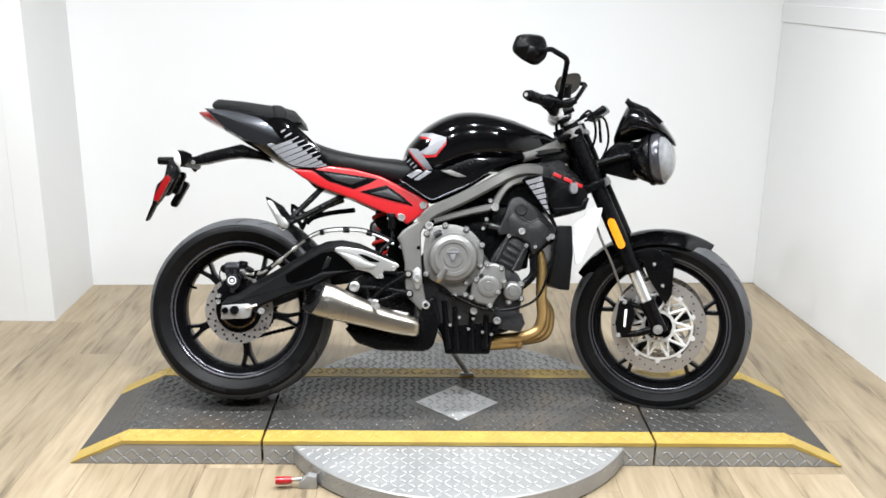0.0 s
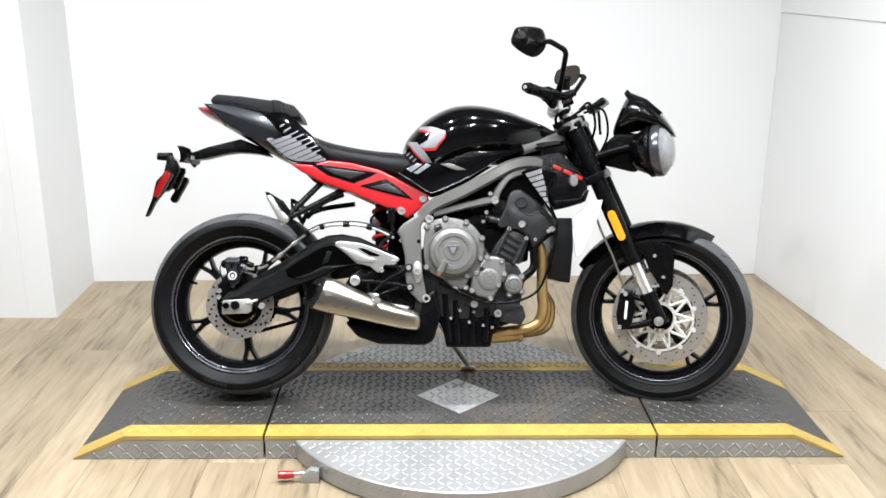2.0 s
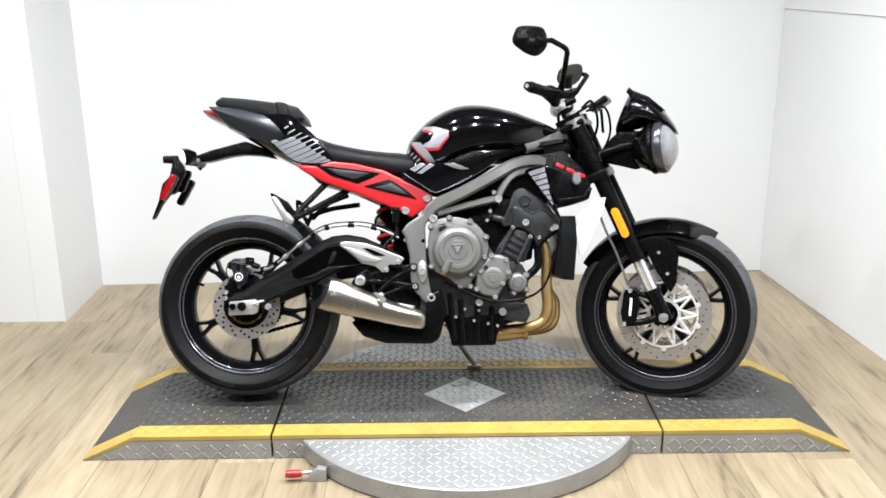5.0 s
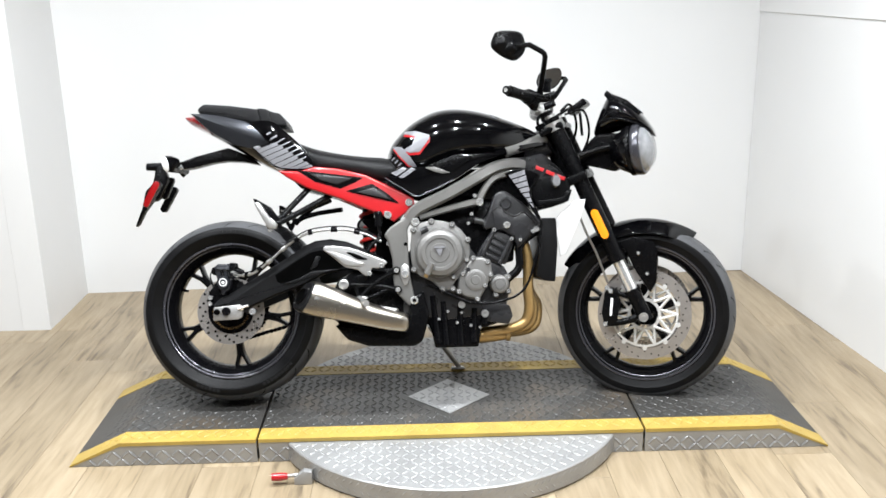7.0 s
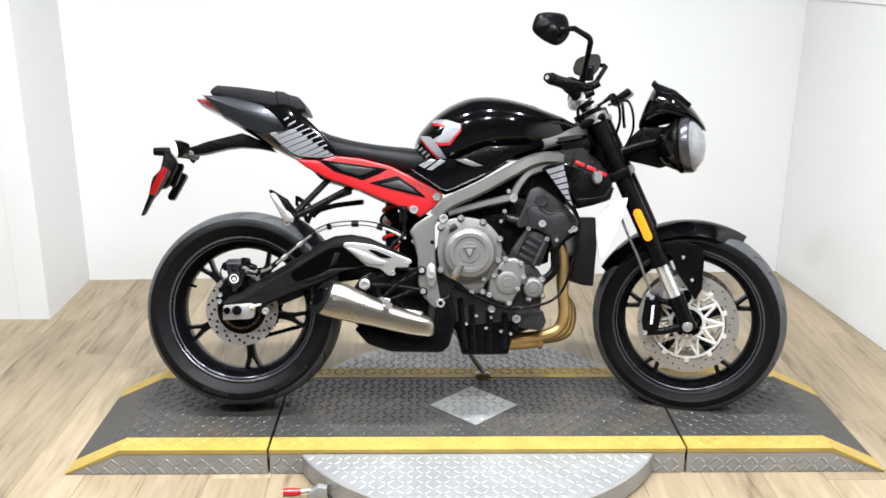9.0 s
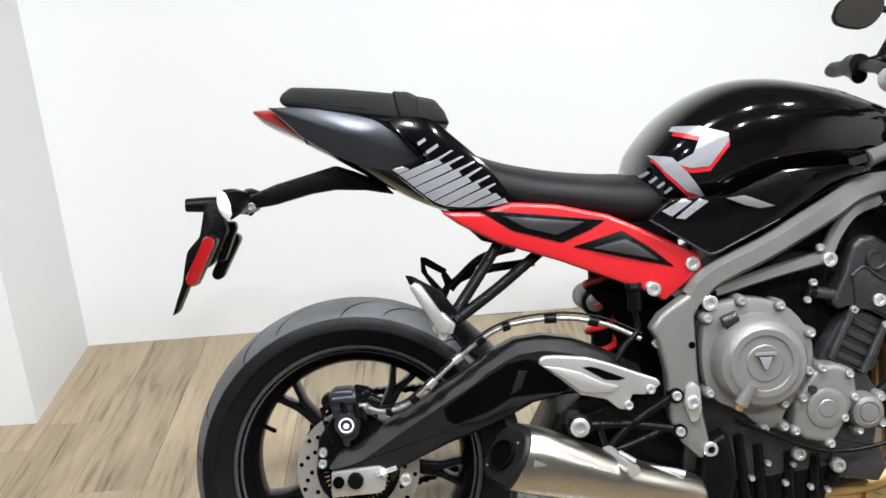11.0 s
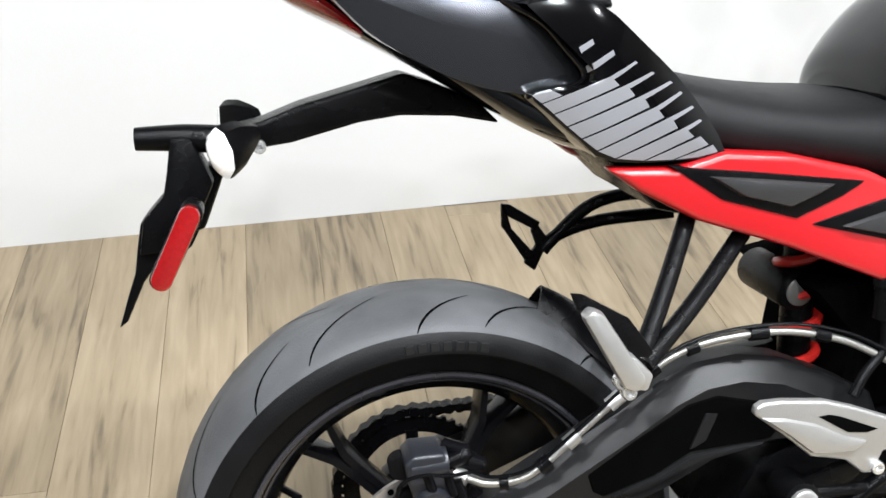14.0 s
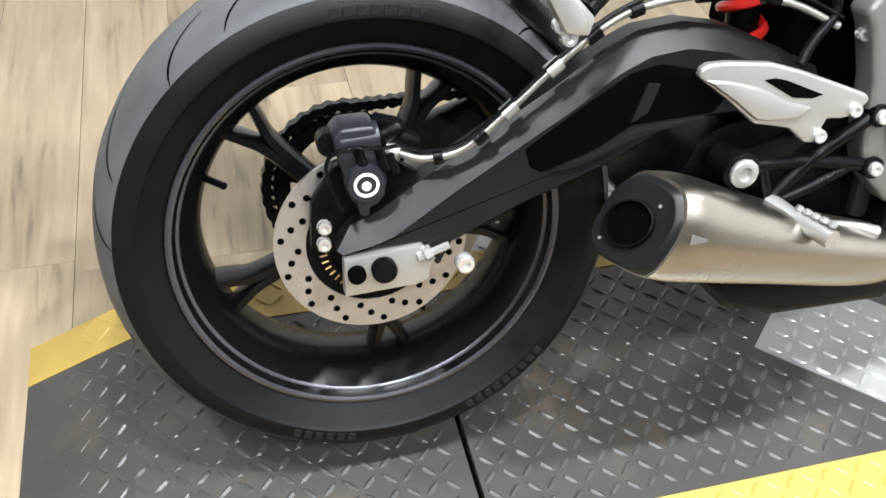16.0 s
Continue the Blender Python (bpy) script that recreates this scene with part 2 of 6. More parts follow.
def lathe(profile, x=0.0, z=0.0, n=48, bm=None, closed=False):
    """Turn (radius, y) points round an axle along Y at x, z."""
    rings = []
    for i in range(n):
        a = 2 * math.pi * i / n
        rings.append([(x + r * math.cos(a), y, z + r * math.sin(a)) for r, y in profile])
    b = bmesh.new()
    skin(b, rings, closed=closed, caps=False, loop=True)
    bmesh.ops.remove_doubles(b, verts=b.verts[:], dist=1e-5)
    return b if bm is None else join(bm, b)


def loft(stations, n=28, k=5, power=2.4, bm=None):
    """Stations (x, z_top, z_bottom, half_width, y_centre) with rounded sections, smoothed along x."""
    rings = []
    for s in spline(stations, k):
        x, zt, zb, hw, yc = s
        zc, hz = (zt + zb) / 2, (zt - zb) / 2
        ring = []
        for j in range(n):
            a = 2 * math.pi * j / n
            c, sn = math.cos(a), math.sin(a)
            ring.append((x, CY + yc + hw * math.copysign(abs(c) ** (2 / power), c), zc + hz * math.copysign(abs(sn) ** (2 / power), sn)))
        rings.append(ring)
    b = skin(bmesh.new(), rings)
    return b if bm is None else join(bm, b)


def bolt(parent, x, y, z, r=0.007, material=None, h=0.006, name="bolt"):
    """A socket-head bolt that faces the near side."""
    b = lathe([(0, y - h * 0.4), (r * 0.45, y - h * 0.4), (r * 0.5, y - h), (r * 0.85, y - h), (r, y - h * 0.7), (r, y + 0.004), (0, y + 0.004)], x, z, 12)
    return part(name, b, material or M["chrome"], parent)

# ---------------------------------------------------------------- the room
H = 0.080          # height of the platform
CEIL = 2.7


def slab(name, a, b, z0, z1, thick, label, material=None):
    """An upright wall from a to b, thick to the left of that way."""
    a, b = Vector((*a, 0)), Vector((*b, 0))
    d = (b - a).normalized()
    nrm = Vector((-d.y, d.x, 0)) * thick
    bm = bmesh.new()
    ring = [a, b, b + nrm, a + nrm]
    skin(bm, [[(p.x, p.y, z) for p in ring] for z in (z0, z1)])
    return part(name, bm, material or M["wall"], None, label, False, category="wall", kind="structure")


WC, PB, WR = (-1.747, 1.454), (-1.739, 0.955), (1.557, 1.574)
slab("wall_north", (WR[0] + 0.1, WR[1] + 0.0036), WC, 0, CEIL, -0.12, "plain white painted back wall behind the platform")
slab("wall_return", PB, (WC[0], WC[1] + 0.12), 0, CEIL, 0.12, "white painted return of the wall beside the recess")
slab("wall_west_front", (-4.2, 0.95), (PB[0] - 0.121, 0.955), 0, CEIL, 0.12, "white painted wall that steps forward beside the recess")
slab("wall_east", (WR[0], WR[1] - 0.003), (2.05, -3.9), 0, CEIL, 0.12, "white painted side wall with a shallow ledge high up")
slab("wall_west", (-4.2, -4.0), (-4.2, 1.07), 0, CEIL, 0.12, "plain white painted side wall")
# unseen wall added behind the camera, dark so that gloss black reflects dark
slab("wall_south", (2.2, -4.0), (-4.32, -4.0), 0, CEIL, 0.12, "plain unseen closing wall, dark grey to keep reflections dark", M["farwall"])
# unseen ceiling, given the same dark grey to hold down bounced light
bm = bmesh.new()
box(bm, -4.4, 2.3, -4.2, 1.8, CEIL, CEIL + 0.1)
part("ceiling", bm, M["farwall"], None, "plain unseen ceiling with round lamps, dark grey to cut bounced light", False, category="ceiling", kind="structure")
# ledge high on the side wall
d = Vector((2.05 - WR[0], -3.9 - WR[1], 0)).normalized()
nin = Vector((d.y, -d.x, 0))
bm = bmesh.new()
rings = []
for p in (Vector((*WR, 0)) + d * -0.01, Vector((*WR, 0)) + d * 5.3):
    ring = []
    for off, z in ((-0.01, 1.29), (0.006, 1.295), (0.006, 1.376), (-0.01, 1.38)):
        q = p + nin * off
        ring.append((q.x, q.y, z))
    rings.append(ring)
skin(bm, rings)
part("trim", bm, M["wall"], None, "white painted horizontal ledge along the side wall", False, category="trim", kind="structure")

bm = bmesh.new()
box(bm, -4.4, 2.4, -4.2, 1.8, -0.06, -0.004)
floor = part("floor", bm, M["gap"], None, "oak-look vinyl plank floor with grey-brown grain", False, category="floor", kind="structure")

for x, y in LAMPS:
    bm = lathe([(0, 0.0), (0.045, 0.0), (0.06, 0.004), (0.06, 0.02), (0, 0.02)], 0, 0, 24)
    bm.transform(Matrix.Translation((x, y, CEIL - 0.022)) @ Matrix.Rotation(radians(90), 4, "X"))
    part("ceiling_lamp", bm, M["lamp"], None, "round white recessed ceiling lamp", category="lamp", group="ceiling lamps")

# ---------------------------------------------------------------- turntable


def lugs(x0, x1, y0, y1, z, pitch, keep, size=1.0, tilt=None):
    """Raised tread marks, turned this way and that, on a plate."""
    bm = bmesh.new()
    l, w, h = 0.0142 * size, 0.0039 * size, 0.0026 * size
    shape = [(-l, 0, 0), (-l * 0.45, -w, 0), (l * 0.45, -w, 0), (l, 0, 0), (l * 0.45, w, 0), (-l * 0.45, w, 0)]
    nx, ny = int((x1 - x0) / pitch) + 2, int((y1 - y0) / pitch) + 2
    verts, faces = [], []
    for i in range(nx):
        for j in range(ny):
            cx, cy = x0 + i * pitch, y0 + j * pitch
            if not keep(cx, cy):
                continue
            a = radians(45 if (i + j) % 2 else -45)
            c, s = math.cos(a), math.sin(a)
            k = len(verts)
            for px, py, _ in shape:
                qx, qy = cx + px * c - py * s, cy + px * s + py * c
                verts.append((qx, qy, z(qx) + 0.0004))
            for px, py in ((-l * 0.55, 0), (l * 0.55, 0)):
                qx, qy = cx + px * c - py * s, cy + px * s + py * c
                verts.append((qx, qy, z(qx) + h))
            o = [k + q for q in range(6)]
            t0, t1 = k + 6, k + 7
            faces += [(o[0], o[1], t0), (o[1], o[2], t1, t0), (o[2], o[3], t1), (o[3], o[4], t1), (o[4], o[5], t0, t1), (o[5], o[0], t0)]
    me = bpy.data.meshes.new("lugs")
    me.from_pydata(verts, [], faces)
    bm.from_mesh(me)
    bpy.data.meshes.remove(me)
    return bm


YF, XS, XB, XE = 0.283, 0.617, 1.05, 1.215      # half width, seam, break and toe of the platform
YY = 0.208                                       # inner edge of the yellow border


def surf(x):
    return H if abs(x) <= XB else max(0.004, H * (XE - abs(x)) / (XE - XB))


def deck_unit(name, xs, label, side):
    """One length of the platform: black tread plate, yellow borders, bright skirts."""
    ob = thing(name, label, "platform")
    lo, hi = xs[0], xs[-1]

    def strip(pname, y0, y1, dz, m, thick=0.012):
        b = bmesh.new()
        rings = []
        for x in xs:
            zt = surf(x) + dz
            zb = max(0.0005, zt - thick)
            rings.append([(x, y0, zt), (x, y1, zt), (x, y1, zb), (x, y0, zb)])
        skin(b, rings)
        bmesh.ops.recalc_face_normals(b, faces=b.faces[:])
        return part(pname, b, m, ob, "", False)
    strip("tread_plate", -YY, YY, 0, M["deck"])
    strip("yellow_border", -YF, -YY + 0.0005, 0.0015, M["yellow"])
    strip("yellow_border", YY - 0.0005, YF, 0.0015, M["yellow"])
    for s in (-1, 1):
        b = bmesh.new()
        rings = []
        for x in xs:
            zt = max(0.002, surf(x) - 0.011)
            rings.append([(x, s * (YF - 0.004), zt), (x, s * (YF - 0.014), zt), (x, s * (YF - 0.014), 0.0), (x, s * (YF - 0.004), 0.0)])
        skin(b, rings)
        part("skirt", b, M["plate"], ob, "bright aluminium tread plate", False)
    b = lugs(lo + 0.015, hi - 0.015, -YY, YY, surf, 0.0262, lambda x, y: lo + 0.012 < x < hi - 0.012 and abs(y) < YY - 0.01 and (abs(x) + abs(y) > 0.158))
    part("tread_relief", b, M["lug"], ob, "", False, kind="stuff")
    for s in (-1, 1):
        b = lugs(lo + 0.015, hi - 0.015, s * (YF + YY) / 2 - 0.03, s * (YF + YY) / 2 + 0.03, lambda x: surf(x) + 0.0015, 0.0262,
                 lambda x, y: lo + 0.012 < x < hi - 0.012 and YY + 0.01 < abs(y) < YF - 0.008)
        part("border_relief", b, M["yellow"], ob, "", False, kind="stuff")
    # marks on the near skirt, which stands upright
    b = lugs(lo + 0.02, hi - 0.02, 0.012, 0.075, lambda x: 0.0, 0.0262, lambda x, y: lo + 0.015 < x < hi - 0.015 and 0.01 < y < surf(x) - 0.016, 1.35)
    b.transform(Matrix.Translation((0, -YF + 0.0036, 0)) @ Matrix.Rotation(radians(90), 4, "X"))
    part("skirt_relief", b, M["plate"], ob, "", False, kind="stuff")
    return ob


deck_unit("ramp", [-XE, -XB, -XS - 0.004], "black tread-plate ramp with yellow borders and aluminium skirt", -1)
deck_unit("platform", [-XS + 0.004, XS - 0.004], "black tread-plate turntable top with yellow borders", 0)
deck_unit("ramp", [XS + 0.004, XB, XE], "black tread-plate ramp with yellow borders and aluminium skirt", 1)

# round base plate under the platform
RB = 0.59
base = thing("turntable", "round aluminium tread-plate turntable base on the floor", "turntable")
bm = lathe([(0, 0.0), (RB - 0.004, 0.0), (RB, -0.004), (RB, -0.060), (0, -0.060)], 0, 0, 96)
bm.transform(Matrix.Translation((0, 0, H - 0.014)) @ Matrix.Rotation(radians(90), 4, "X"))
part("base_plate", bm, M["plate"], base)
bm = lugs(-RB, RB, -RB, RB, lambda x: H - 0.014, 0.0262, lambda x, y: x * x + y * y < (RB - 0.015) ** 2 and abs(y) > YF + 0.004, 1.05)
part("tread_relief", bm, M["plate"], base, "", False, kind="stuff")
bm = bmesh.new()
for i in range(150):
    for j in range(2):
        a = 2 * math.pi * (i + j * 0.5) / 150
        b = bmesh.new()
        l, w = 0.0135, 0.0042
        t = radians(45 if j else -45)
        vs = []
        for px, py, ph in ((-l, 0, 0), (0, -w, 0), (l, 0, 0), (0, w, 0), (0, 0, 0.0016)):
            u, v = px * math.cos(t) - py * math.sin(t), px * math.sin(t) + py * math.cos(t)
            ang = a + u / RB
            vs.append(bm.verts.new(((RB + 0.0003 + ph) * math.cos(ang), (RB + 0.0003 + ph) * math.sin(ang), 0.035 + v + (0.013 if j else -0.013))))
        b.free()
        for p, q in ((0, 1), (1, 2), (2, 3), (3, 0)):
            bm.faces.new((vs[p], vs[q], vs[4]))
part("rim_relief", bm, M["plate"], base, "", False, kind="stuff")

# bright diamond let into the platform
dia = thing("diamond_plate", "bright aluminium diamond panel let into the platform", "panel")
bm = bmesh.new()
r = 0.142
skin(bm, [[(r, 0, z), (0, r * 0.96, z), (-r, 0, z), (0, -r * 0.96, z)] for z in (H + 0.0003, H + 0.0022)])
part("panel", bm, M["plate"], dia, "", False)
bm = lugs(-r, r, -r, r, lambda x: H + 0.0022, 0.0262, lambda x, y: abs(x) + abs(y) < r - 0.014)
part("tread_relief", bm, M["plate"], dia, "", False, kind="stuff")

# ---------------------------------------------------------------- motorcycle: X ahead, Y to its left, Z up, leaning on its stand
LEAN = 17.0
bike = thing("motorcycle", "black naked sport motorcycle with red subframe, leaning on its side stand", "motorcycle",
             Matrix.Translation((0, -0.0406, 0.085)) @ Matrix.Rotation(radians(-LEAN), 4, "X"))
CY = 0.03               # middle plane of the wheels and bodywork
RX, RZ = -0.728, 0.324        # rear axle
FX, FZ = 0.688, 0.288         # front axle, steering straight
# the steering is turned to the right about the raked head
HEAD, TURN = Vector((0.641, CY, FZ)), 17.0
AXIS = Vector((-math.sin(radians(24)), 0, math.cos(radians(24))))
STEER = Matrix.Translation(HEAD) @ Matrix.Rotation(radians(-TURN), 4, AXIS) @ Matrix.Translation(-HEAD)


def turned(bm):
    """Parts of the steering, built straight about Y = 0."""
    bm.transform(STEER @ Matrix.Translation((0, CY, 0)))
    return bm


def tyre_profile(r, w, rim):
    half = w / 2
    pts = [(rim - 0.004, -half * 0.70), (rim + 0.010, -half * 0.80), (rim + 0.03, -half * 0.96), (r - 0.045, -half), (r - 0.025, -half * 0.92),
           (r - 0.010, -half * 0.66), (r - 0.0025, -half * 0.34), (r, 0)]
    q = [(p[0], p[1]) for p in spline(pts, 4)]
    return q + [(a, -b) for a, b in q[:-1]][::-1]


def wheel(name, x, z, r, w, rim, first, move, label, grooves):
    ob = thing(name, label, "")
    ob.parent = bike
    half = w / 2
    tyre = part("tyre", move(lathe(tyre_profile(r, w, rim), x, z, 96)), M["rubber"], ob, "black road tyre with curved grooves")
    prof = [(rr + 0.0005, y) for rr, y in tyre_profile(r, w, rim) if abs(y) < half * 0.93 and rr > r - 0.03]
    part("tread", move(lathe(prof, x, z, 96)), M["tread"], ob, "scuffed grey tread")
    # rim barrel
    b = lathe([(rim + 0.006, -half * 0.74), (rim + 0.004, -half * 0.78), (rim - 0.004, -half * 0.77), (rim - 0.010, -half * 0.66), (rim - 0.026, -half * 0.5), (rim - 0.036, -half * 0.2),
               (rim - 0.036, half * 0.2), (rim - 0.026, half * 0.5), (rim - 0.010, half * 0.66), (rim - 0.004, half * 0.77), (rim + 0.004, half * 0.78), (rim + 0.006, half * 0.74)], x, z, 96, closed=True)
    rimob = part("rim", move(b), M["wheel"], ob)
    b = lathe([(rim - 0.0045, -half * 0.772), (rim - 0.001, -half * 0.795), (rim + 0.0025, -half * 0.79), (rim + 0.0025, -half * 0.76)], x, z, 96)
    part("rim_edge", move(b), M["lip"], ob)
    # second ring, a brighter line that paints the highlight on the inner step
    b = lathe([(rim - 0.0125, -half * 0.655), (rim - 0.0105, -half * 0.675), (rim - 0.0085, -half * 0.685)], x, z, 96)
    part("rim_edge", move(b), M["lip"], ob)
    # hub
    b = lathe([(0, -half * 0.62), (0.030, -half * 0.62), (0.034, -half * 0.5), (0.046, -half * 0.3), (0.046, half * 0.3), (0.034, half * 0.5), (0, half * 0.6)], x, z, 32)
    part("hub", move(b), M["wheel"], ob)
    for i in range(5):
        a = radians(first + 72 * i)
        u, v = Vector((math.cos(a), 0, math.sin(a))), Vector((-math.sin(a), 0, math.cos(a)))
        c = Vector((x, 0, z))
        b = bmesh.new()
        y0 = -half * 0.28
        R1 = rim - 0.034
        for s in (-1, 1):
            pts = [c + u * 0.04 + v * s * 0.007, c + u * (R1 * 0.45) + v * s * 0.004, c + u * (R1 * 0.76) + v * s * 0.006, c + u * (R1 * 0.88) + v * s * 0.013, c + u * (R1 + 0.006) + v * s * 0.024]
            rings = []
            q = spline([tuple(p) for p in pts], 5)
            for k, p in enumerate(q):
                t = k / (len(q) - 1)
                hw, hy = 0.0088 - 0.0020 * t, 0.015 + 0.007 * t
                p = Vector(p)
                rings.append([p + v * hw * ca + Vector((0, y0 * (1 - t) * 0.6 + hy * sa, 0)) for ca, sa in
                              ((1, -0.6), (0.6, -1), (-0.6, -1), (-1, -0.6), (-1, 0.6), (-0.6, 1), (0.6, 1), (1, 0.6))])
            join(b, skin(bmesh.new(), rings))
        part("spoke", move(b), M["wheel"], ob)
    # tread grooves: long sweeping near-black strips for the shaded cuts on both shoulders
    prof = tyre_profile(r, w, rim)

    def on_tyre(ang, y):
        side = [p for p in prof if p[0] > r - 0.055]
        rr = np.interp(y, [p[1] for p in side], [p[0] for p in side])
        return Vector((x + (rr + 0.0011) * math.cos(ang), y, z + (rr + 0.0011) * math.sin(ang)))
    for i in range(grooves):
        for s in (-1, 1):
            a0 = 2 * math.pi * (i + (0.5 if s > 0 else 0)) / grooves
            n = 9
            long = -0.46 if i % 2 else -0.34
            lo, hi = (0.10, 0.86) if i % 2 else (0.30, 0.92)
            left, right = [], []
            for k in range(n):
                t = k / (n - 1)
                y = s * half * (lo + (hi - lo) * t)
                ang = a0 - long * (t - 0.35 * t * t) * (0.312 / r)
                wd = 0.0048 * math.sin(math.pi * min(1, max(0.06, t * 0.9 + 0.08))) ** 0.5 / r
                left.append(on_tyre(ang - wd / 2, y))
                right.append(on_tyre(ang + wd / 2, y))
            b = bmesh.new()
            lv, rv = [b.verts.new(p) for p in left], [b.verts.new(p) for p in right]
            for k in range(n - 1):
                b.faces.new((lv[k], lv[k + 1], rv[k + 1], rv[k]))
            part("groove", move(b), M["groove"], ob)
    return ob


def same(bm):
    bm.transform(Matrix.Translation((0, CY, 0)))
    return bm


rear_wheel = wheel("rear_wheel", RX, RZ, 0.307, 0.185, 0.226, 133, same, "black five-spoke rear wheel with wide tyre", 18)
front_wheel = wheel("front_wheel", FX, FZ, 0.302, 0.122, 0.232, 90, turned, "black five-spoke front wheel with road tyre", 20)


def disc(parent, x, z, y, r_out, r_in, holes, move, thick=0.005, hole=0.0041):
    """A drilled brake disc ring."""
    b = bmesh.new()
    n = 96
    rings = []
    for i in range(n):
        a = 2 * math.pi * i / n
        rings.append([(x + rr * math.cos(a), yy, z + rr * math.sin(a)) for rr, yy in ((r_in, y), (r_out, y), (r_out, y + thick), (r_in, y + thick))])
    skin(b, rings, loop=True, caps=False)
    ob = part("brake_disc", move(b), M["disc"], parent, "drilled steel brake disc", True)
    b = bmesh.new()
    for i in range(holes):
        a = 2 * math.pi * i / holes
        rr = r_in + (r_out - r_in) * (0.25, 0.52, 0.78)[i % 3]
        join(b, lathe([(0, y - 0.0006), (hole, y - 0.0006), (hole, y + 0.001)], x + rr * math.cos(a), z + rr * math.sin(a), 10))
    part("drilling", move(b), M["groove"], parent, "", kind="stuff")
    return ob


disc(rear_wheel, RX, RZ, -0.078, 0.112, 0.076, 42, same)
part("disc_carrier", same(lathe([(0.030, -0.072), (0.079, -0.076), (0.079, -0.070), (0.030, -0.062)], RX, RZ, 48, closed=True)), M["matt"], rear_wheel)
part("sensor_ring", same(lathe([(0.050, -0.0815), (0.066, -0.0815), (0.066, -0.078), (0.050, -0.078)], RX, RZ, 48, closed=True)), M["satin"], rear_wheel)
b = bmesh.new()
for i in range(44):
    a = 2 * math.pi * i / 44
    join(b, tube([(RX + 0.054 * math.cos(a), -0.0818, RZ + 0.054 * math.sin(a)), (RX + 0.062 * math.cos(a), -0.0818, RZ + 0.062 * math.sin(a))], 0.0011, 4, 1))
part("slotting", same(b), M["bronze"], rear_wheel, "", kind="stuff")
# moulded sidewall marks, too worn to read
for a0, count, rr in ((-1.15, 9, 0.268), (1.35, 7, 0.268), (-2.0, 6, 0.268)):
    for i in range(count):
        a = a0 + i * 0.052
        bb = bmesh.new()
        box(bb, -0.0048, 0.0048, -0.0929, -0.090, -0.0052, 0.0052, 0.0004)
        bb.transform(Matrix.Translation((RX + rr * math.cos(a), 0, RZ + rr * math.sin(a))) @ Matrix.Rotation(-a + math.pi / 2, 4, "Y"))
        part("sidewall_mark", same(bb), M["mark"], rear_wheel)
b = tube([(RX + 0.192 * math.cos(2.75), -0.006, RZ + 0.192 * math.sin(2.75)), (RX + 0.170 * math.cos(2.72), -0.03, RZ + 0.170 * math.sin(2.72))], 0.0045, 8, 1)
part("valve", same(b), M["matt"], rear_wheel)
for s in (-1, 1):
    fd = disc(front_wheel, FX, FZ, s * 0.068 - 0.0025, 0.156, 0.118, 40, turned, hole=0.0026)
    b = lathe([(0.106, s * 0.068 - 0.003), (0.113, s * 0.068 - 0.003), (0.113, s * 0.068 + 0.003), (0.106, s * 0.068 + 0.003)], FX, FZ, 60, closed=True)
    part("carrier_ring", turned(b), M["carrier"], front_wheel, "silver alloy carrier ring")
    for i in range(10):
        a = 2 * math.pi * (i + 0.5) / 10
        for e in (-1, 1):
            a1 = a + e * math.pi / 10
            b = tube([(FX + 0.052 * math.cos(a), s * 0.065, FZ + 0.052 * math.sin(a)), (FX + 0.110 * math.cos(a1), s * 0.068, FZ + 0.110 * math.sin(a1))], [0.0052, 0.0042], 8, 1)
            part("carrier_arm", turned(b), M["carrier"], front_wheel, "silver alloy carrier arm")
        b = lathe([(0, s * 0.068 - 0.005), (0.008, s * 0.068 - 0.005), (0.008, s * 0.068 + 0.005), (0, s * 0.068 + 0.005)], FX + 0.117 * math.cos(a), FZ + 0.117 * math.sin(a), 12)
        part("bobbin", turned(b), M["carrier"], front_wheel)
    b = lathe([(0.046, s * 0.064 - 0.004), (0.056, s * 0.064 - 0.004), (0.056, s * 0.064 + 0.004), (0.046, s * 0.064 + 0.004)], FX, FZ, 32, closed=True)
    part("disc_carrier", turned(b), M["carrier"], front_wheel, "silver alloy disc carrier")

# chain and sprocket on the far side
b = bmesh.new()
YC = 0.122
for i in range(44):
    a = 2 * math.pi * i / 44
    join(b, prism([(RX + (r_ + 0) * math.cos(a + o), RZ + r_ * math.sin(a + o)) for r_, o in ((0.094, -0.06), (0.102, -0.025), (0.102, 0.025), (0.094, 0.06))], YC - 0.003, YC + 0.003, 0))
join(b, lathe([(0.076, YC - 0.003), (0.098, YC - 0.003), (0.098, YC + 0.003), (0.076, YC + 0.003)], RX, RZ, 48, closed=True))
for i in range(5):
    a = radians(20 + 72 * i)
    join(b, tube([(RX + 0.03 * math.cos(a), YC, RZ + 0.03 * math.sin(a)), (RX + 0.08 * math.cos(a), YC, RZ + 0.08 * math.sin(a))], 0.009, 8, 1))
part("sprocket", b, M["matt"], bike, "black rear sprocket")
b = bmesh.new()
path = []
for i in range(22):
    a = radians(80 + 200 * i / 21)
    path.append((RX + 0.107 * math.cos(a), RZ + 0.107 * math.sin(a)))
top0, bot0 = path[0], path[-1]
run = [(top0[0] + (-0.14 - top0[0]) * t, top0[1] + (0.44 - top0[1]) * t) for t in np.linspace(0, 1, 40)][::-1]
run2 = [(bot0[0] + (-0.14 - bot0[0]) * t, bot0[1] + (0.37 - bot0[1]) * t) for t in np.linspace(0, 1, 40)]
allp = run + path[1:-1] + run2
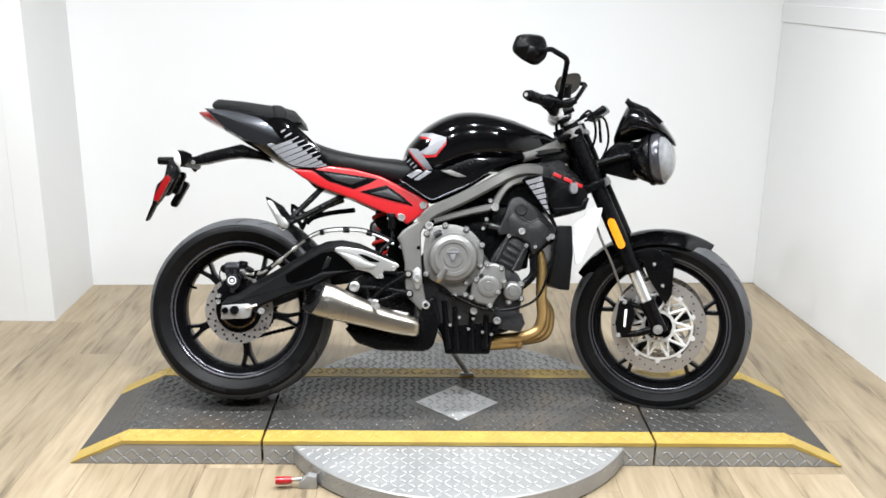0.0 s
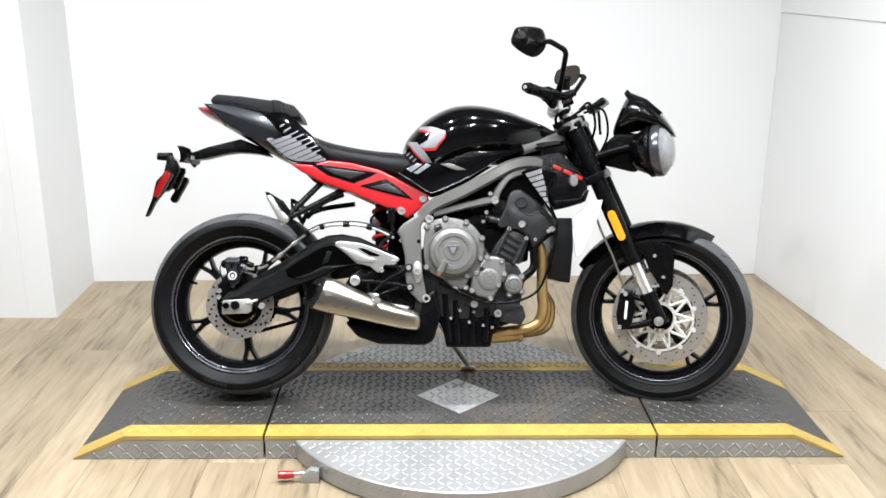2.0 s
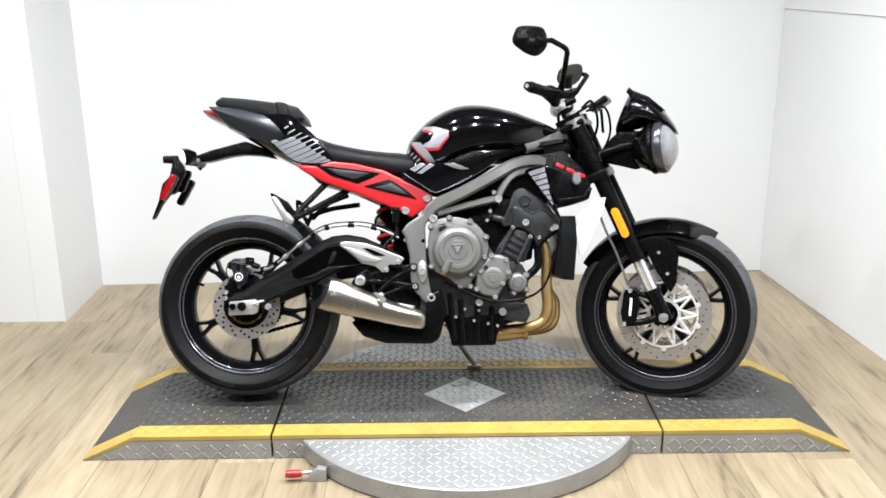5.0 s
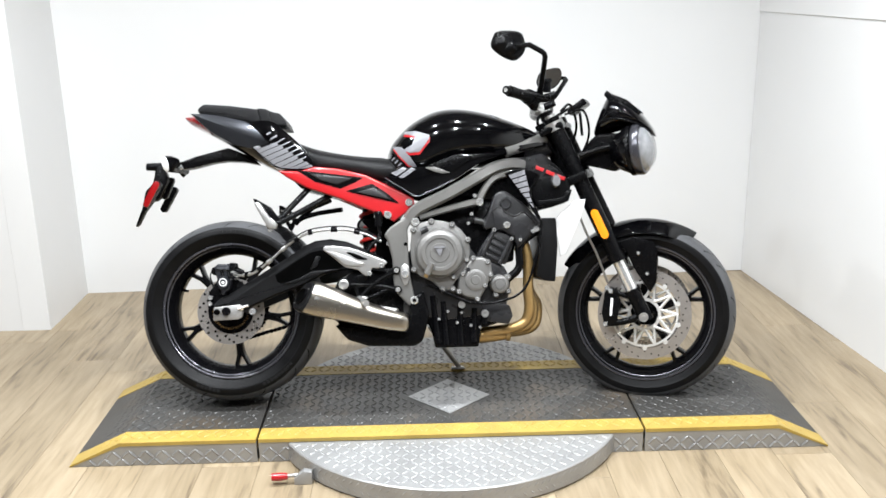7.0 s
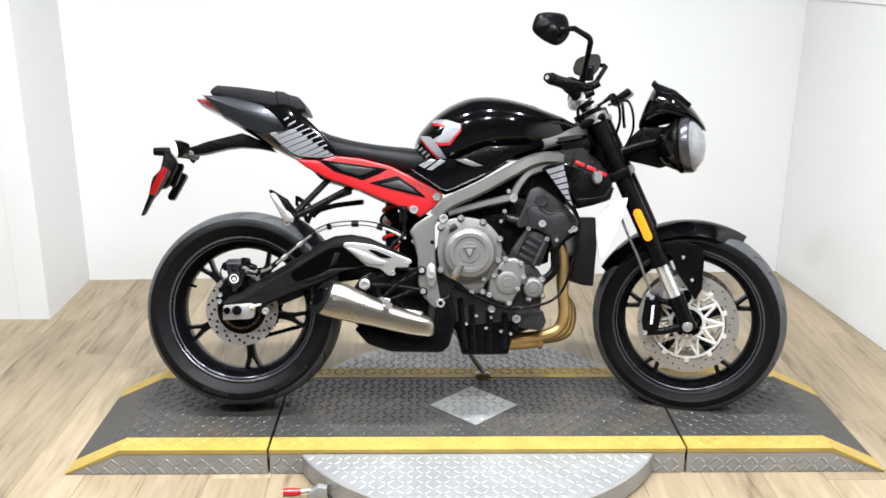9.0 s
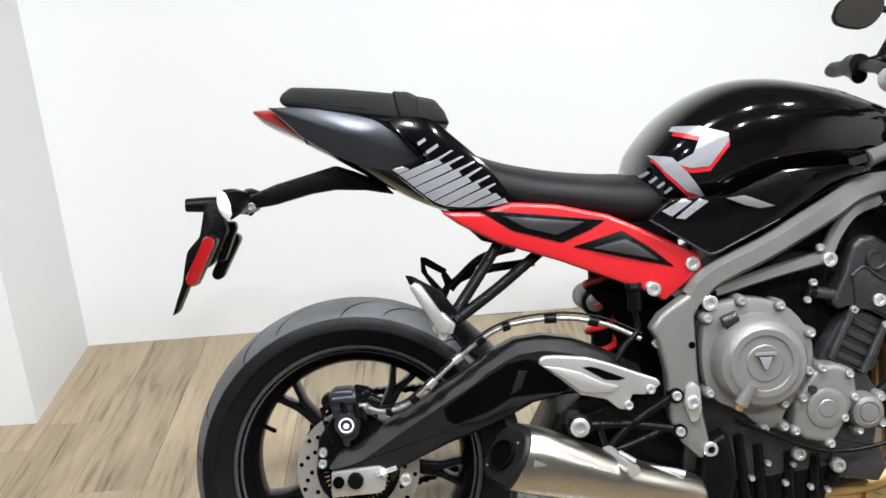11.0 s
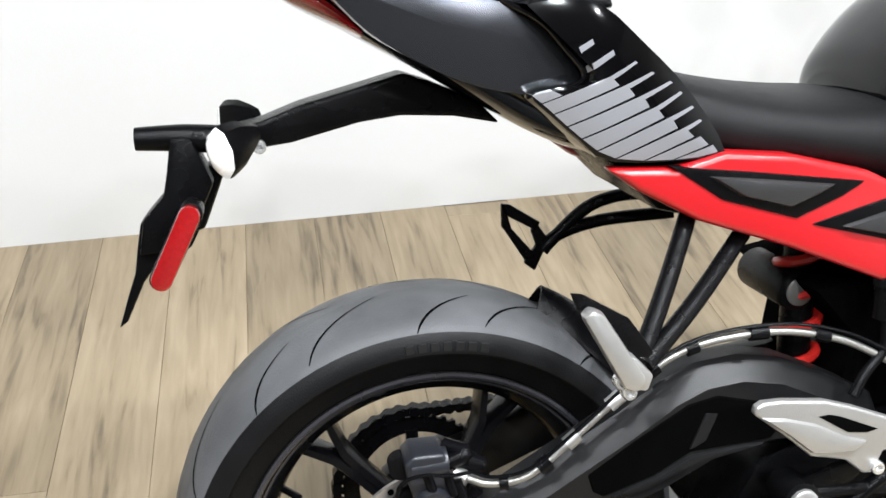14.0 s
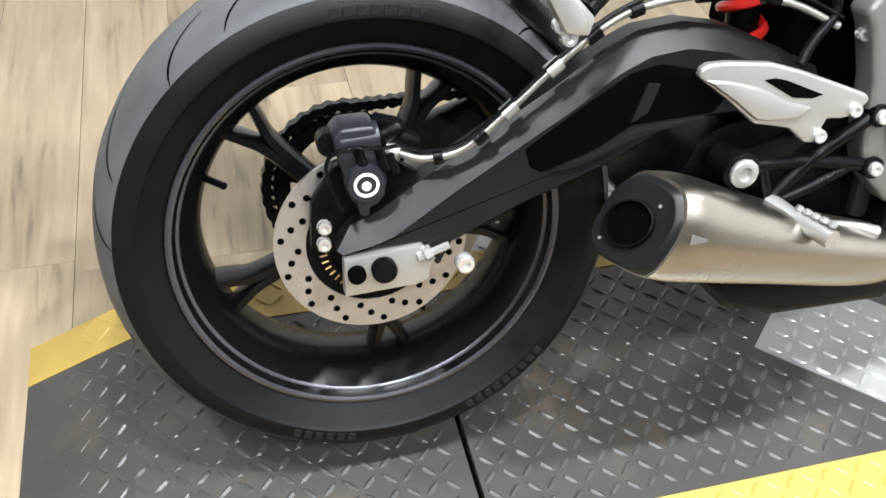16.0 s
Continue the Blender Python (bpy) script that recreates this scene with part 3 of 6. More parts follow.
for i, (p, q) in enumerate(zip(allp, allp[1:])):
    mx, mz = (p[0] + q[0]) / 2, (p[1] + q[1]) / 2
    a = math.atan2(q[1] - p[1], q[0] - p[0])
    bb = bmesh.new()
    o = 0.009 if i % 2 else 0.006
    link = [(cx + 0.0072 * math.cos(w), 0.0072 * math.sin(w)) for cx, w0 in ((0.0079, -90), (-0.0079, 90)) for w in (radians(w0 + k * 36) for k in range(6))]
    prism(link[:6] + [(0, 0.0048)] + link[6:] + [(0, -0.0048)], YC - o, YC + o, 0, 1, bb)
    bb.transform(Matrix.Translation((mx, 0, mz)) @ Matrix.Rotation(-a, 4, "Y"))
    join(b, bb)
part("chain", b, M["matt"], bike, "dark drive chain", kind="stuff")

# ------------------------------------------------ swingarm
ARM = [(-0.775, 0.347), (-0.757, 0.368), (-0.724, 0.381), (-0.655, 0.425), (-0.522, 0.503), (-0.475, 0.535), (-0.434, 0.553), (-0.384, 0.558), (-0.33, 0.548), (-0.272, 0.522), (-0.211, 0.491), (-0.202, 0.441), (-0.298, 0.452), (-0.349, 0.452), (-0.407, 0.441), (-0.475, 0.407), (-0.562, 0.377), (-0.648, 0.34), (-0.664, 0.315), (-0.683, 0.343), (-0.736, 0.346), (-0.763, 0.34)]
rows = [[], [], []]
for k, (x, z) in enumerate(ARM):
    p, q = ARM[k - 1], ARM[(k + 1) % len(ARM)]
    d = Vector((q[0] - p[0], q[1] - p[1])).normalized()
    nx, nz = d.y, -d.x                     # inwards: the outline runs clockwise
    w = 0.024 if nz < -0.5 else 0.006
    rows[0].append((x, -0.060, z))
    rows[1].append((x, -0.088 if w > 0.01 else -0.104, z))
    rows[2].append((x + nx * w, -0.112, z + nz * w))
b = bevelled(skin(bmesh.new(), rows), 0.004, 3, 20)
swing = part("swingarm", b, M["arm"], bike, "satin black gull-wing swingarm")
# no opening is cut: a near-black plate paints the slot's shade
part("slot_shade", prism([(-0.567, 0.442), (-0.561, 0.421), (-0.548, 0.413), (-0.488, 0.432), (-0.446, 0.455), (-0.429, 0.456), (-0.349, 0.46), (-0.326, 0.487), (-0.364, 0.508), (-0.417, 0.521), (-0.451, 0.514), (-0.512, 0.478)], -0.1135, -0.100, 0.0015, 1), M["groove"], swing, "near-black plate on the swingarm, painted as the shade in its slot")
part("window_web", prism([(-0.431, 0.502), (-0.416, 0.5), (-0.429, 0.468), (-0.443, 0.461), (-0.449, 0.459)], -0.1155, -0.108, 0.002), M["arm"], swing)
part("lower_ridge", prism([(-0.548, 0.411), (-0.489, 0.43), (-0.446, 0.452), (-0.377, 0.458), (-0.35, 0.457), (-0.411, 0.446), (-0.45, 0.435), (-0.509, 0.413)], -0.1165, -0.108, 0.004, 2, shrink=0.9), M["arm"], swing)
b = prism([(-0.775, 0.345), (-0.699, 0.382), (-0.575, 0.42), (-0.45, 0.45), (-0.15, 0.49), (-0.15, 0.44), (-0.45, 0.40), (-0.7, 0.30), (-0.76, 0.31)], 0.108, 0.14, 0.008, 2)
part("far_beam", b, M["arm"], swing)
# axle adjuster
b = prism([(-0.770, 0.342), (-0.685, 0.349), (-0.672, 0.335), (-0.678, 0.306), (-0.690, 0.300), (-0.772, 0.297)], -0.118, -0.100, 0.003)
adj = part("axle_block", b, M["alloy"], bike, "bare alloy axle adjuster block")
part("axle", lathe([(0, -0.131), (0.012, -0.131), (0.014, -0.128), (0.014, 0.1), (0, 0.1)], RX, RZ + 0.003, 24), M["matt"], adj)
b = lathe([(0, -0.1275), (0.010, -0.1275), (0.010, -0.12), (0, -0.12)], RX - 0.03, RZ + 0.002, 18)
part("slot", b, M["groove"], adj)
b = tube([(-0.69, -0.12, 0.335), (-0.655, -0.12, 0.345)], 0.0045, 8, 1)
join(b, tube([(-0.682, -0.12, 0.337), (-0.674, -0.12, 0.340)], 0.009, 6, 1))
part("adjuster_bolt", b, M["chrome"], adj)
bolt(adj, -0.640, -0.128, 0.325, 0.011, h=0.008)

# rear caliper with its bracket
b = prism([(-0.769, 0.474), (-0.759, 0.483), (-0.726, 0.483), (-0.719, 0.471), (-0.722, 0.445), (-0.714, 0.424), (-0.718, 0.404), (-0.726, 0.394), (-0.735, 0.391), (-0.736, 0.38), (-0.747, 0.382), (-0.748, 0.396), (-0.756, 0.404), (-0.759, 0.426), (-0.766, 0.453)], -0.100, -0.052, 0.008, 3)
cal = part("rear_caliper", b, M["caliper"], bike, "dark grey rear brake caliper")
part("cylinder", tube([(-0.761, -0.085, 0.464), (-0.72, -0.085, 0.466)], 0.017, 16, 1), M["caliper"], cal)
part("slide_boss", tube([(-0.708, -0.08, 0.464), (-0.678, -0.08, 0.452)], [0.013, 0.010], 14, 1), M["matt"], cal)
for q in [(-0.742, 0.449), (-0.719, 0.445), (-0.709, 0.44)]:
    part("bleed_nipple", tube([(q[0] - 0.003, -0.100, q[1] + 0.012), (q[0] + 0.003, -0.104, q[1] - 0.010)], 0.0055, 10, 1), M["matt"], cal)
part("sensor_wire", tube([(x, -0.110, z) for x, z in [(-0.699, 0.463), (-0.721, 0.462), (-0.75, 0.466), (-0.77, 0.462), (-0.779, 0.45), (-0.778, 0.433), (-0.771, 0.408), (-0.766, 0.396)]], 0.0022, 6, 5), M["satin"], cal)
b = prism([(-0.80, 0.335), (-0.795, 0.39), (-0.765, 0.43), (-0.70, 0.43), (-0.66, 0.40), (-0.66, 0.36), (-0.70, 0.33)], -0.070, -0.052, 0.004)
part("caliper_bracket", b, M["matt"], cal)
part("bleed_screw", tube([(-0.735, -0.085, 0.372), (-0.732, -0.088, 0.350)], 0.007, 10, 1), M["caliper"], cal)
part("banjo", tube([(-0.712, -0.09, 0.452), (-0.700, -0.098, 0.448)], 0.009, 10, 1), M["alloy"], cal)
BX, BZ = -0.739, 0.423
part("piston_cap", lathe([(0, -0.110), (0.0195, -0.110), (0.0215, -0.106), (0.0215, -0.09), (0, -0.09)], BX, BZ, 28), M["caliper"], cal)
b = lathe([(0.0105, -0.1112), (0.0135, -0.1112), (0.0135, -0.109), (0.0105, -0.109)], BX, BZ, 28, closed=True)
join(b, lathe([(0, -0.1112), (0.0050, -0.1112), (0.0050, -0.109)], BX, BZ - 0.001, 16))
part("badge_ring", b, M["clear"], cal, "pale ring badge")
for q in ((-0.785, 0.372), (-0.787, 0.352)):
    bolt(cal, q[0], -0.092, q[1], 0.008)
b = tube([(-0.735, -0.085, 0.46), (-0.70, -0.09, 0.475), (-0.72, -0.07, 0.478)], 0.009, 10)
join(b, lathe([(0, -0.08), (0.014, -0.08), (0.014, -0.06), (0, -0.06)], -0.77, 0.46, 16))
part("caliper_top", b, M["matt"], cal)
# braided hose along the swingarm
pts = [(-0.70, -0.095, 0.448), (-0.675, -0.105, 0.443), (-0.635, -0.112, 0.452), (-0.585, -0.112, 0.489), (-0.53, -0.112, 0.535), (-0.475, -0.110, 0.571), (-0.42, -0.108, 0.586),
       (-0.34, -0.108, 0.588), (-0.27, -0.112, 0.572), (-0.215, -0.12, 0.545)]
hose = part("brake_hose", tube(pts, 0.0046, 10, 8), M["hose"], bike, "braided steel brake hose")
q = spline(pts, 8)
for i in (10, 18, 23, 30, 36, 43, 52, 60):
    part("clip", tube([q[i], q[i + 2]], 0.0085, 10, 1), M["alloy"] if i in (23, 30) else M["matt"], hose)
part("sensor_cable", tube([(p[0] + 0.002, p[1] - 0.004, p[2] + 0.010) for p in pts], 0.0022, 6, 6), M["matt"], bike)

# ------------------------------------------------ exhaust can
ex0, ex1 = Vector((-0.458, -0.180, 0.369)), Vector((-0.128, -0.165, 0.284))
ax = (ex1 - ex0).normalized()
side = Vector((0, -1, 0))
upv = ax.cross(side).normalized()
if upv.z < 0:
    upv = -upv


SECTION = [(v[0], v[1]) for v in spline([(-0.35, 1.0), (0.25, 1.0), (0.62, 0.88), (0.90, 0.52), (0.99, 0.2), (1.0, -0.1), (0.95, -0.5), (0.84, -0.80), (0.62, -0.96), (-0.10, -1.02), (-0.45, -0.95), (-0.88, -0.55), (-0.95, 0.45), (-0.70, 0.88), (-0.35, 1.0)], 4)[:-1]]


def can(stations, n=32, power=3.0):
    rings = []
    for t, up, dn, hw, sh in spline(stations, 5):
        c = ex0 + (ex1 - ex0) * t
        ring = []
        for co, si in SECTION:
            ring.append(c + side * (hw * co) + upv * ((up if si > 0 else dn) * si) + ax * (sh * si + max(0.0, 0.018 * (1 - t / 0.3)) * co))
        rings.append(ring)
    return rings


b = skin(bmesh.new(), can([(0.0, 0.055, 0.050, 0.046, 0.012), (0.1, 0.056, 0.052, 0.048, 0.01), (0.28, 0.046, 0.050, 0.048, 0.004), (0.5, 0.034, 0.047, 0.046, 0), (0.65, 0.027, 0.046, 0.044, 0), (0.8, 0.024, 0.044, 0.042, 0), (0.92, 0.022, 0.040, 0.038, 0), (0.98, 0.018, 0.036, 0.032, -0.002), (1.0, 0.008, 0.028, 0.025, -0.004)]))
exhaust = part("silencer", b, M["steel"], bike, "brushed stainless silencer with black end cap")
b = skin(bmesh.new(), can([(-0.040, 0.044, 0.040, 0.036, 0.014), (-0.036, 0.047, 0.043, 0.039, 0.014), (-0.016, 0.050, 0.046, 0.042, 0.013), (0.006, 0.052, 0.048, 0.044, 0.012)]))
part("end_cap", b, M["arm"], exhaust)
e1 = (side * 0.034 + ax * 0.020).normalized()
e2 = (upv * 0.040 + ax * 0.014).normalized()
p0 = ex0 + ax * -0.0152
nrm = e1.cross(e2).normalized()
if nrm.dot(ax) > 0:
    nrm = -nrm
rings = [[p0 + nrm * h_ + (e1 * math.cos(a) + e2 * math.sin(a)) * r_ for a in (2 * math.pi * j / 28 for j in range(28))] for r_, h_ in ((0.0285, -0.004), (0.0275, 0.006), (0.0255, 0.0065), (0.0245, 0.004), (0.0240, -0.001))]
b = skin(bmesh.new(), rings, caps=False)
part("outlet_ring", b, M["satin"], exhaust)
rings = [[p0 + nrm * h_ + (e1 * math.cos(a) + e2 * math.sin(a)) * 0.0242 for a in (2 * math.pi * j / 28 for j in range(28))] for h_ in (-0.001, 0.001)]
part("outlet", skin(bmesh.new(), rings), M["groove"], exhaust)
for o in (e1 * 0.018 + e2 * 0.031, e1 * -0.02 - e2 * 0.028):
    part("rivet", tube([tuple(p0 + o - nrm * 0.002), tuple(p0 + o + nrm * 0.0015)], 0.002, 8, 1), M["alloy"], exhaust)
b = prism([(-0.372, 0.275), (-0.33, 0.226), (-0.26, 0.203), (-0.11, 0.200), (-0.085, 0.215), (-0.06, 0.30), (-0.08, 0.38), (-0.12, 0.36), (-0.13, 0.28), (-0.25, 0.26)], -0.155, 0.06, 0.012, 3)
part("belly_pan", b, M["satin"], bike, "satin black collector box under the engine")

# dark filler, added so the bright base doesn't show through under the arm
b = prism([(-0.41, 0.33), (-0.36, 0.42), (-0.30, 0.455), (-0.13, 0.46), (-0.10, 0.30), (-0.20, 0.24), (-0.34, 0.25)], -0.105, 0.09, 0.012)
part("silencer_box", b, M["satin"], bike, "satin black filler block added below the swingarm pivot")
# ------------------------------------------------ engine
b = prism([(-0.15, 0.30), (-0.13, 0.50), (-0.08, 0.58), (0.03, 0.59), (0.10, 0.49), (0.19, 0.455), (0.212, 0.41), (0.20, 0.34), (0.19, 0.30), (0.0, 0.28)], -0.116, 0.15, 0.012, 2)
part("crankcase", b, M["engine"], bike, "black engine case")


def round_cover(name, x, z, r, y, depth, dome, label, lobes, material):
    prof = [(0, y), (r * 0.30, y), (r * 0.46, y + 0.0005), (r * 0.50, y + 0.003), (r * 0.58, y + 0.003), (r * 0.62, y + 0.001), (r * 0.80, y + 0.003), (r * 0.86, y + dome * 0.5), (r * 0.9, y + dome), (r, y + dome + 0.006), (r * 1.02, y + depth), (0, y + depth)]
    ob = part(name, lathe(prof, x, z, 56), material, bike, label)
    for a in lobes:
        cx, cz = x + (r + 0.004) * math.cos(radians(a)), z + (r + 0.004) * math.sin(radians(a))
        b = lathe([(0, y + dome + 0.006), (0.0085, y + dome + 0.006), (0.011, y + dome + 0.01), (0.011, y + depth), (0, y + depth)], cx, cz, 14)
        part("bolt_boss", b, material, ob)
        bolt(ob, cx, y + dome + 0.006, cz, 0.0065)
    return ob


clutch = part("clutch_cover", prism([(-0.113, 0.574), (-0.094, 0.599), (-0.047, 0.61), (0.0, 0.605), (0.042, 0.584), (0.073, 0.539), (0.075, 0.488), (0.057, 0.441), (0.028, 0.411), (0.007, 0.379), (-0.029, 0.39), (-0.053, 0.411), (-0.105, 0.442), (-0.119, 0.508)], -0.152, -0.10, 0.008, 2, round_k=3), M["graphite"], bike, "graphite grey round clutch cover")
prof = [(0, -0.192), (0.030, -0.192), (0.032, -0.190), (0.046, -0.190), (0.048, -0.193), (0.058, -0.193), (0.062, -0.189), (0.072, -0.187), (0.077, -0.180), (0.080, -0.168), (0.082, -0.148), (0, -0.148)]
part("dome", lathe(prof, -0.023, 0.503, 64), M["graphite"], clutch)
for x, z in [(-0.108, 0.579), (-0.048, 0.606), (0.019, 0.594), (0.07, 0.543), (0.064, 0.478), (0.02, 0.423), (-0.016, 0.382), (-0.108, 0.45)]:
    part("bolt_boss", lathe([(0, -0.158), (0.0085, -0.158), (0.0105, -0.154), (0.011, -0.11), (0, -0.11)], x, z, 14), M["graphite"], clutch)
    bolt(clutch, x, -0.158, z, 0.0068)
part("filler_cap", tube([(-0.084, -0.165, 0.573), (-0.06, -0.165, 0.582)], 0.011, 12, 1), M["engine"], clutch, "black oil filler cap")
b = prism([(-0.042, 0.523), (-0.006, 0.523), (-0.006, 0.518), (-0.042, 0.518)], -0.1985, -0.195, 0.0005)
join(b, prism([(-0.035, 0.515), (-0.013, 0.515), (-0.0215, 0.494), (-0.0265, 0.494)], -0.1985, -0.195, 0.0005))
part("badge", b, M["decal"], clutch, "small pale badge")
part("filler_neck", tube([(-0.048, -0.196, 0.470), (-0.066, -0.190, 0.436)], [0.0095, 0.012], 12, 1), M["graphite"], clutch)
part("drain_tip", tube([(-0.064, -0.190, 0.440), (-0.071, -0.188, 0.426)], 0.0072, 12, 1), M["bronze"], clutch)
gen = part("pickup_cover", prism([(0.081, 0.486), (0.115, 0.487), (0.143, 0.473), (0.148, 0.434), (0.127, 0.387), (0.103, 0.346), (0.053, 0.357), (0.033, 0.381), (0.039, 0.426), (0.064, 0.465)], -0.160, -0.10, 0.010, 3), M["graphite"], bike, "graphite grey engine side cover")
part("dome", lathe([(0, -0.167), (0.014, -0.167), (0.016, -0.165), (0.026, -0.166), (0.034, -0.163), (0.036, -0.155), (0, -0.155)], 0.092, 0.412, 40), M["graphite"], gen)
part("round_plug", lathe([(0, -0.165), (0.007, -0.165), (0.008, -0.158), (0, -0.158)], 0.068, 0.446, 16), M["engine"], gen)
for x, z in [(0.086, 0.482), (0.133, 0.469), (0.051, 0.432), (0.122, 0.393), (0.097, 0.349), (0.037, 0.375), (0.017, 0.384), (0.141, 0.428)]:
    part("bolt_boss", lathe([(0, -0.162), (0.008, -0.162), (0.010, -0.158), (0.0105, -0.12), (0, -0.12)], x, z, 14), M["graphite"], gen)
    bolt(gen, x, -0.162, z, 0.0064)
pump = round_cover("water_pump_cover", 0.172, 0.395, 0.032, -0.150, 0.04, 0.008, "small graphite pump cover", (40, 150, 250, 320), M["graphite"])
b = prism([(0.096, 0.484), (0.11, 0.513), (0.158, 0.583), (0.23, 0.546), (0.197, 0.459), (0.154, 0.466)], -0.118, 0.14, 0.008)
block = part("cylinder_block", b, M["engine"], bike, "black ribbed cylinder block")
for a, c in zip([(0.159, 0.575), (0.215, 0.544)], [(0.116, 0.49), (0.174, 0.462)]):
    part("stud", tube([(a[0], -0.126, a[1]), (c[0], -0.126, c[1])], 0.0075, 10, 1), M["engine"], block)
    bolt(block, a[0], -0.130, a[1], 0.007)
for i in range(4):
    f = (i + 0.5) / 4
    a, c = [(0.168, 0.568), (0.126, 0.492)]
    e, g = [(0.208, 0.545), (0.174, 0.468)]
    p, q = (a[0] + (c[0] - a[0]) * f, a[1] + (c[1] - a[1]) * f), (e[0] + (g[0] - e[0]) * f, e[1] + (g[1] - e[1]) * f)
    part("fin", prism([p, q, (q[0] - 0.005, q[1] - 0.009), (p[0] - 0.005, p[1] - 0.009)], -0.124, -0.112, 0.002), M["engine"], block)
b = prism([(0.159, 0.688), (0.175, 0.701), (0.197, 0.704), (0.251, 0.667), (0.319, 0.595), (0.269, 0.542), (0.235, 0.509), (0.224, 0.549), (0.191, 0.569), (0.155, 0.581), (0.13, 0.575), (0.12, 0.59), (0.144, 0.641)], -0.132, 0.15, 0.010, 3)
head = part("cylinder_head", b, M["engine"], bike, "black cylinder head cover")
part("cam_boss", lathe([(0, -0.139), (0.012, -0.139), (0.014, -0.141), (0.017, -0.141), (0.019, -0.137), (0.019, -0.125), (0, -0.125)], 0.198, 0.660, 28), M["engine"], head)
b = prism([(0.16, 0.575), (0.155, 0.636), (0.176, 0.651), (0.198, 0.635), (0.228, 0.62), (0.259, 0.633), (0.3, 0.595), (0.267, 0.552), (0.234, 0.518), (0.225, 0.554), (0.189, 0.574)], -0.137, -0.12, 0.005, 2)
part("cam_cover", b, M["engine"], head)
part("cover_seam", tube([(x, -0.1385, z) for x, z in [(0.152, 0.636), (0.175, 0.65), (0.198, 0.633), (0.227, 0.619), (0.258, 0.63), (0.297, 0.594)]], 0.0025, 8, 4), M["engine"], head)
for x, z, r_ in ((0.200, 0.590, 0.0115), (0.297, 0.574, 0.010), (0.285, 0.567, 0.007), (0.243, 0.540, 0.006), (0.085, 0.628, 0.0065), (0.074, 0.598, 0.006)):
    bolt(head, x, -0.138, z, r_)
part("breather", tube([(0.084, -0.118, 0.611), (0.110, -0.120, 0.605), (0.158, -0.118, 0.594)], [0.012, 0.0105, 0.0105], 14, 3), M["engine"], bike)
part("breather_clip", tube([(0.086, -0.118, 0.6105), (0.095, -0.118, 0.6085)], 0.0135, 14, 1), M["satin"], bike)
# sump
b = prism([(-0.077, 0.383), (-0.025, 0.368), (0.033, 0.34), (0.117, 0.328), (0.167, 0.31), (0.167, 0.266), (0.111, 0.249), (0.1, 0.189), (-0.044, 0.188), (-0.057, 0.25), (-0.089, 0.308), (-0.083, 0.349)], -0.112, 0.11, 0.010, 3)
sump = part("sump", b, M["matt"], bike, "black ribbed oil sump")
for top, bot in zip([(-0.05, 0.362), (-0.015, 0.342), (0.04, 0.327), (0.088, 0.318), (0.133, 0.31)], [(-0.034, 0.205), (-0.007, 0.199), (0.041, 0.197), (0.083, 0.206), (0.117, 0.266)]):
    part("rib", tube([(top[0], -0.112, top[1]), (bot[0], -0.112, bot[1])], [0.010, 0.013], 10, 1), M["matt"], sump)
for q in ((-0.03, 0.285), (0.03, 0.272), (0.075, 0.262), (0.105, 0.255), (0.0, 0.31), (0.045, 0.305)):
    bolt(sump, q[0], -0.124, q[1], 0.0055)
b = prism([(0.115, 0.345), (0.205, 0.325), (0.215, 0.29), (0.20, 0.262), (0.115, 0.275)], -0.122, 0.05, 0.006)
part("oil_filter_housing", b, M["engine"], bike)
bolt(bike, 0.122, -0.128, 0.300, 0.013, M["alloy"], 0.01)
bolt(bike, 0.045, -0.150, 0.332, 0.012, M["alloy"], 0.008)
b = prism([(-0.12, 0.50), (-0.10, 0.64), (-0.02, 0.70), (0.12, 0.72), (0.22, 0.68), (0.235, 0.58), (0.225, 0.47), (0.10, 0.44)], -0.085, 0.12, 0.008)
part("throttle_body", b, M["satin"], bike)
# header pipes
for i, yy in enumerate((-0.075, 0.0, 0.075)):
    o = 0.021 * i
    pts = [(0.240, yy, 0.552), (0.262, yy, 0.522), (0.273 + o * 0.3, yy, 0.47), (0.272 + o * 0.5, yy, 0.37), (0.276 + o, yy * 0.9, 0.315), (0.262 + o, yy * 0.8, 0.268 - 0.012 * i), (0.215 + 0.4 * o, yy * 0.65 - 0.02, 0.245 - 0.010 * i), (0.12, yy * 0.4 - 0.03, 0.232)]
    part("header_pipe", tube(pts, 0.0175, 16, 7), M["bronze"], bike, "straw-coloured heated exhaust header")
    part("pipe_flange", tube([(0.250, yy, 0.542), (0.266, yy, 0.508)], [0.0215, 0.0205], 16, 1), M["bronze"], bike)
part("collector", tube([(0.21, -0.05, 0.226), (0.10, -0.05, 0.222), (0.0, -0.03, 0.24)], [0.02, 0.026, 0.03], 18, 6), M["bronze"], bike)
part("clamp", tube([(0.208, -0.052, 0.226), (0.196, -0.052, 0.226)], 0.0255, 18, 1), M["bronze"], bike)

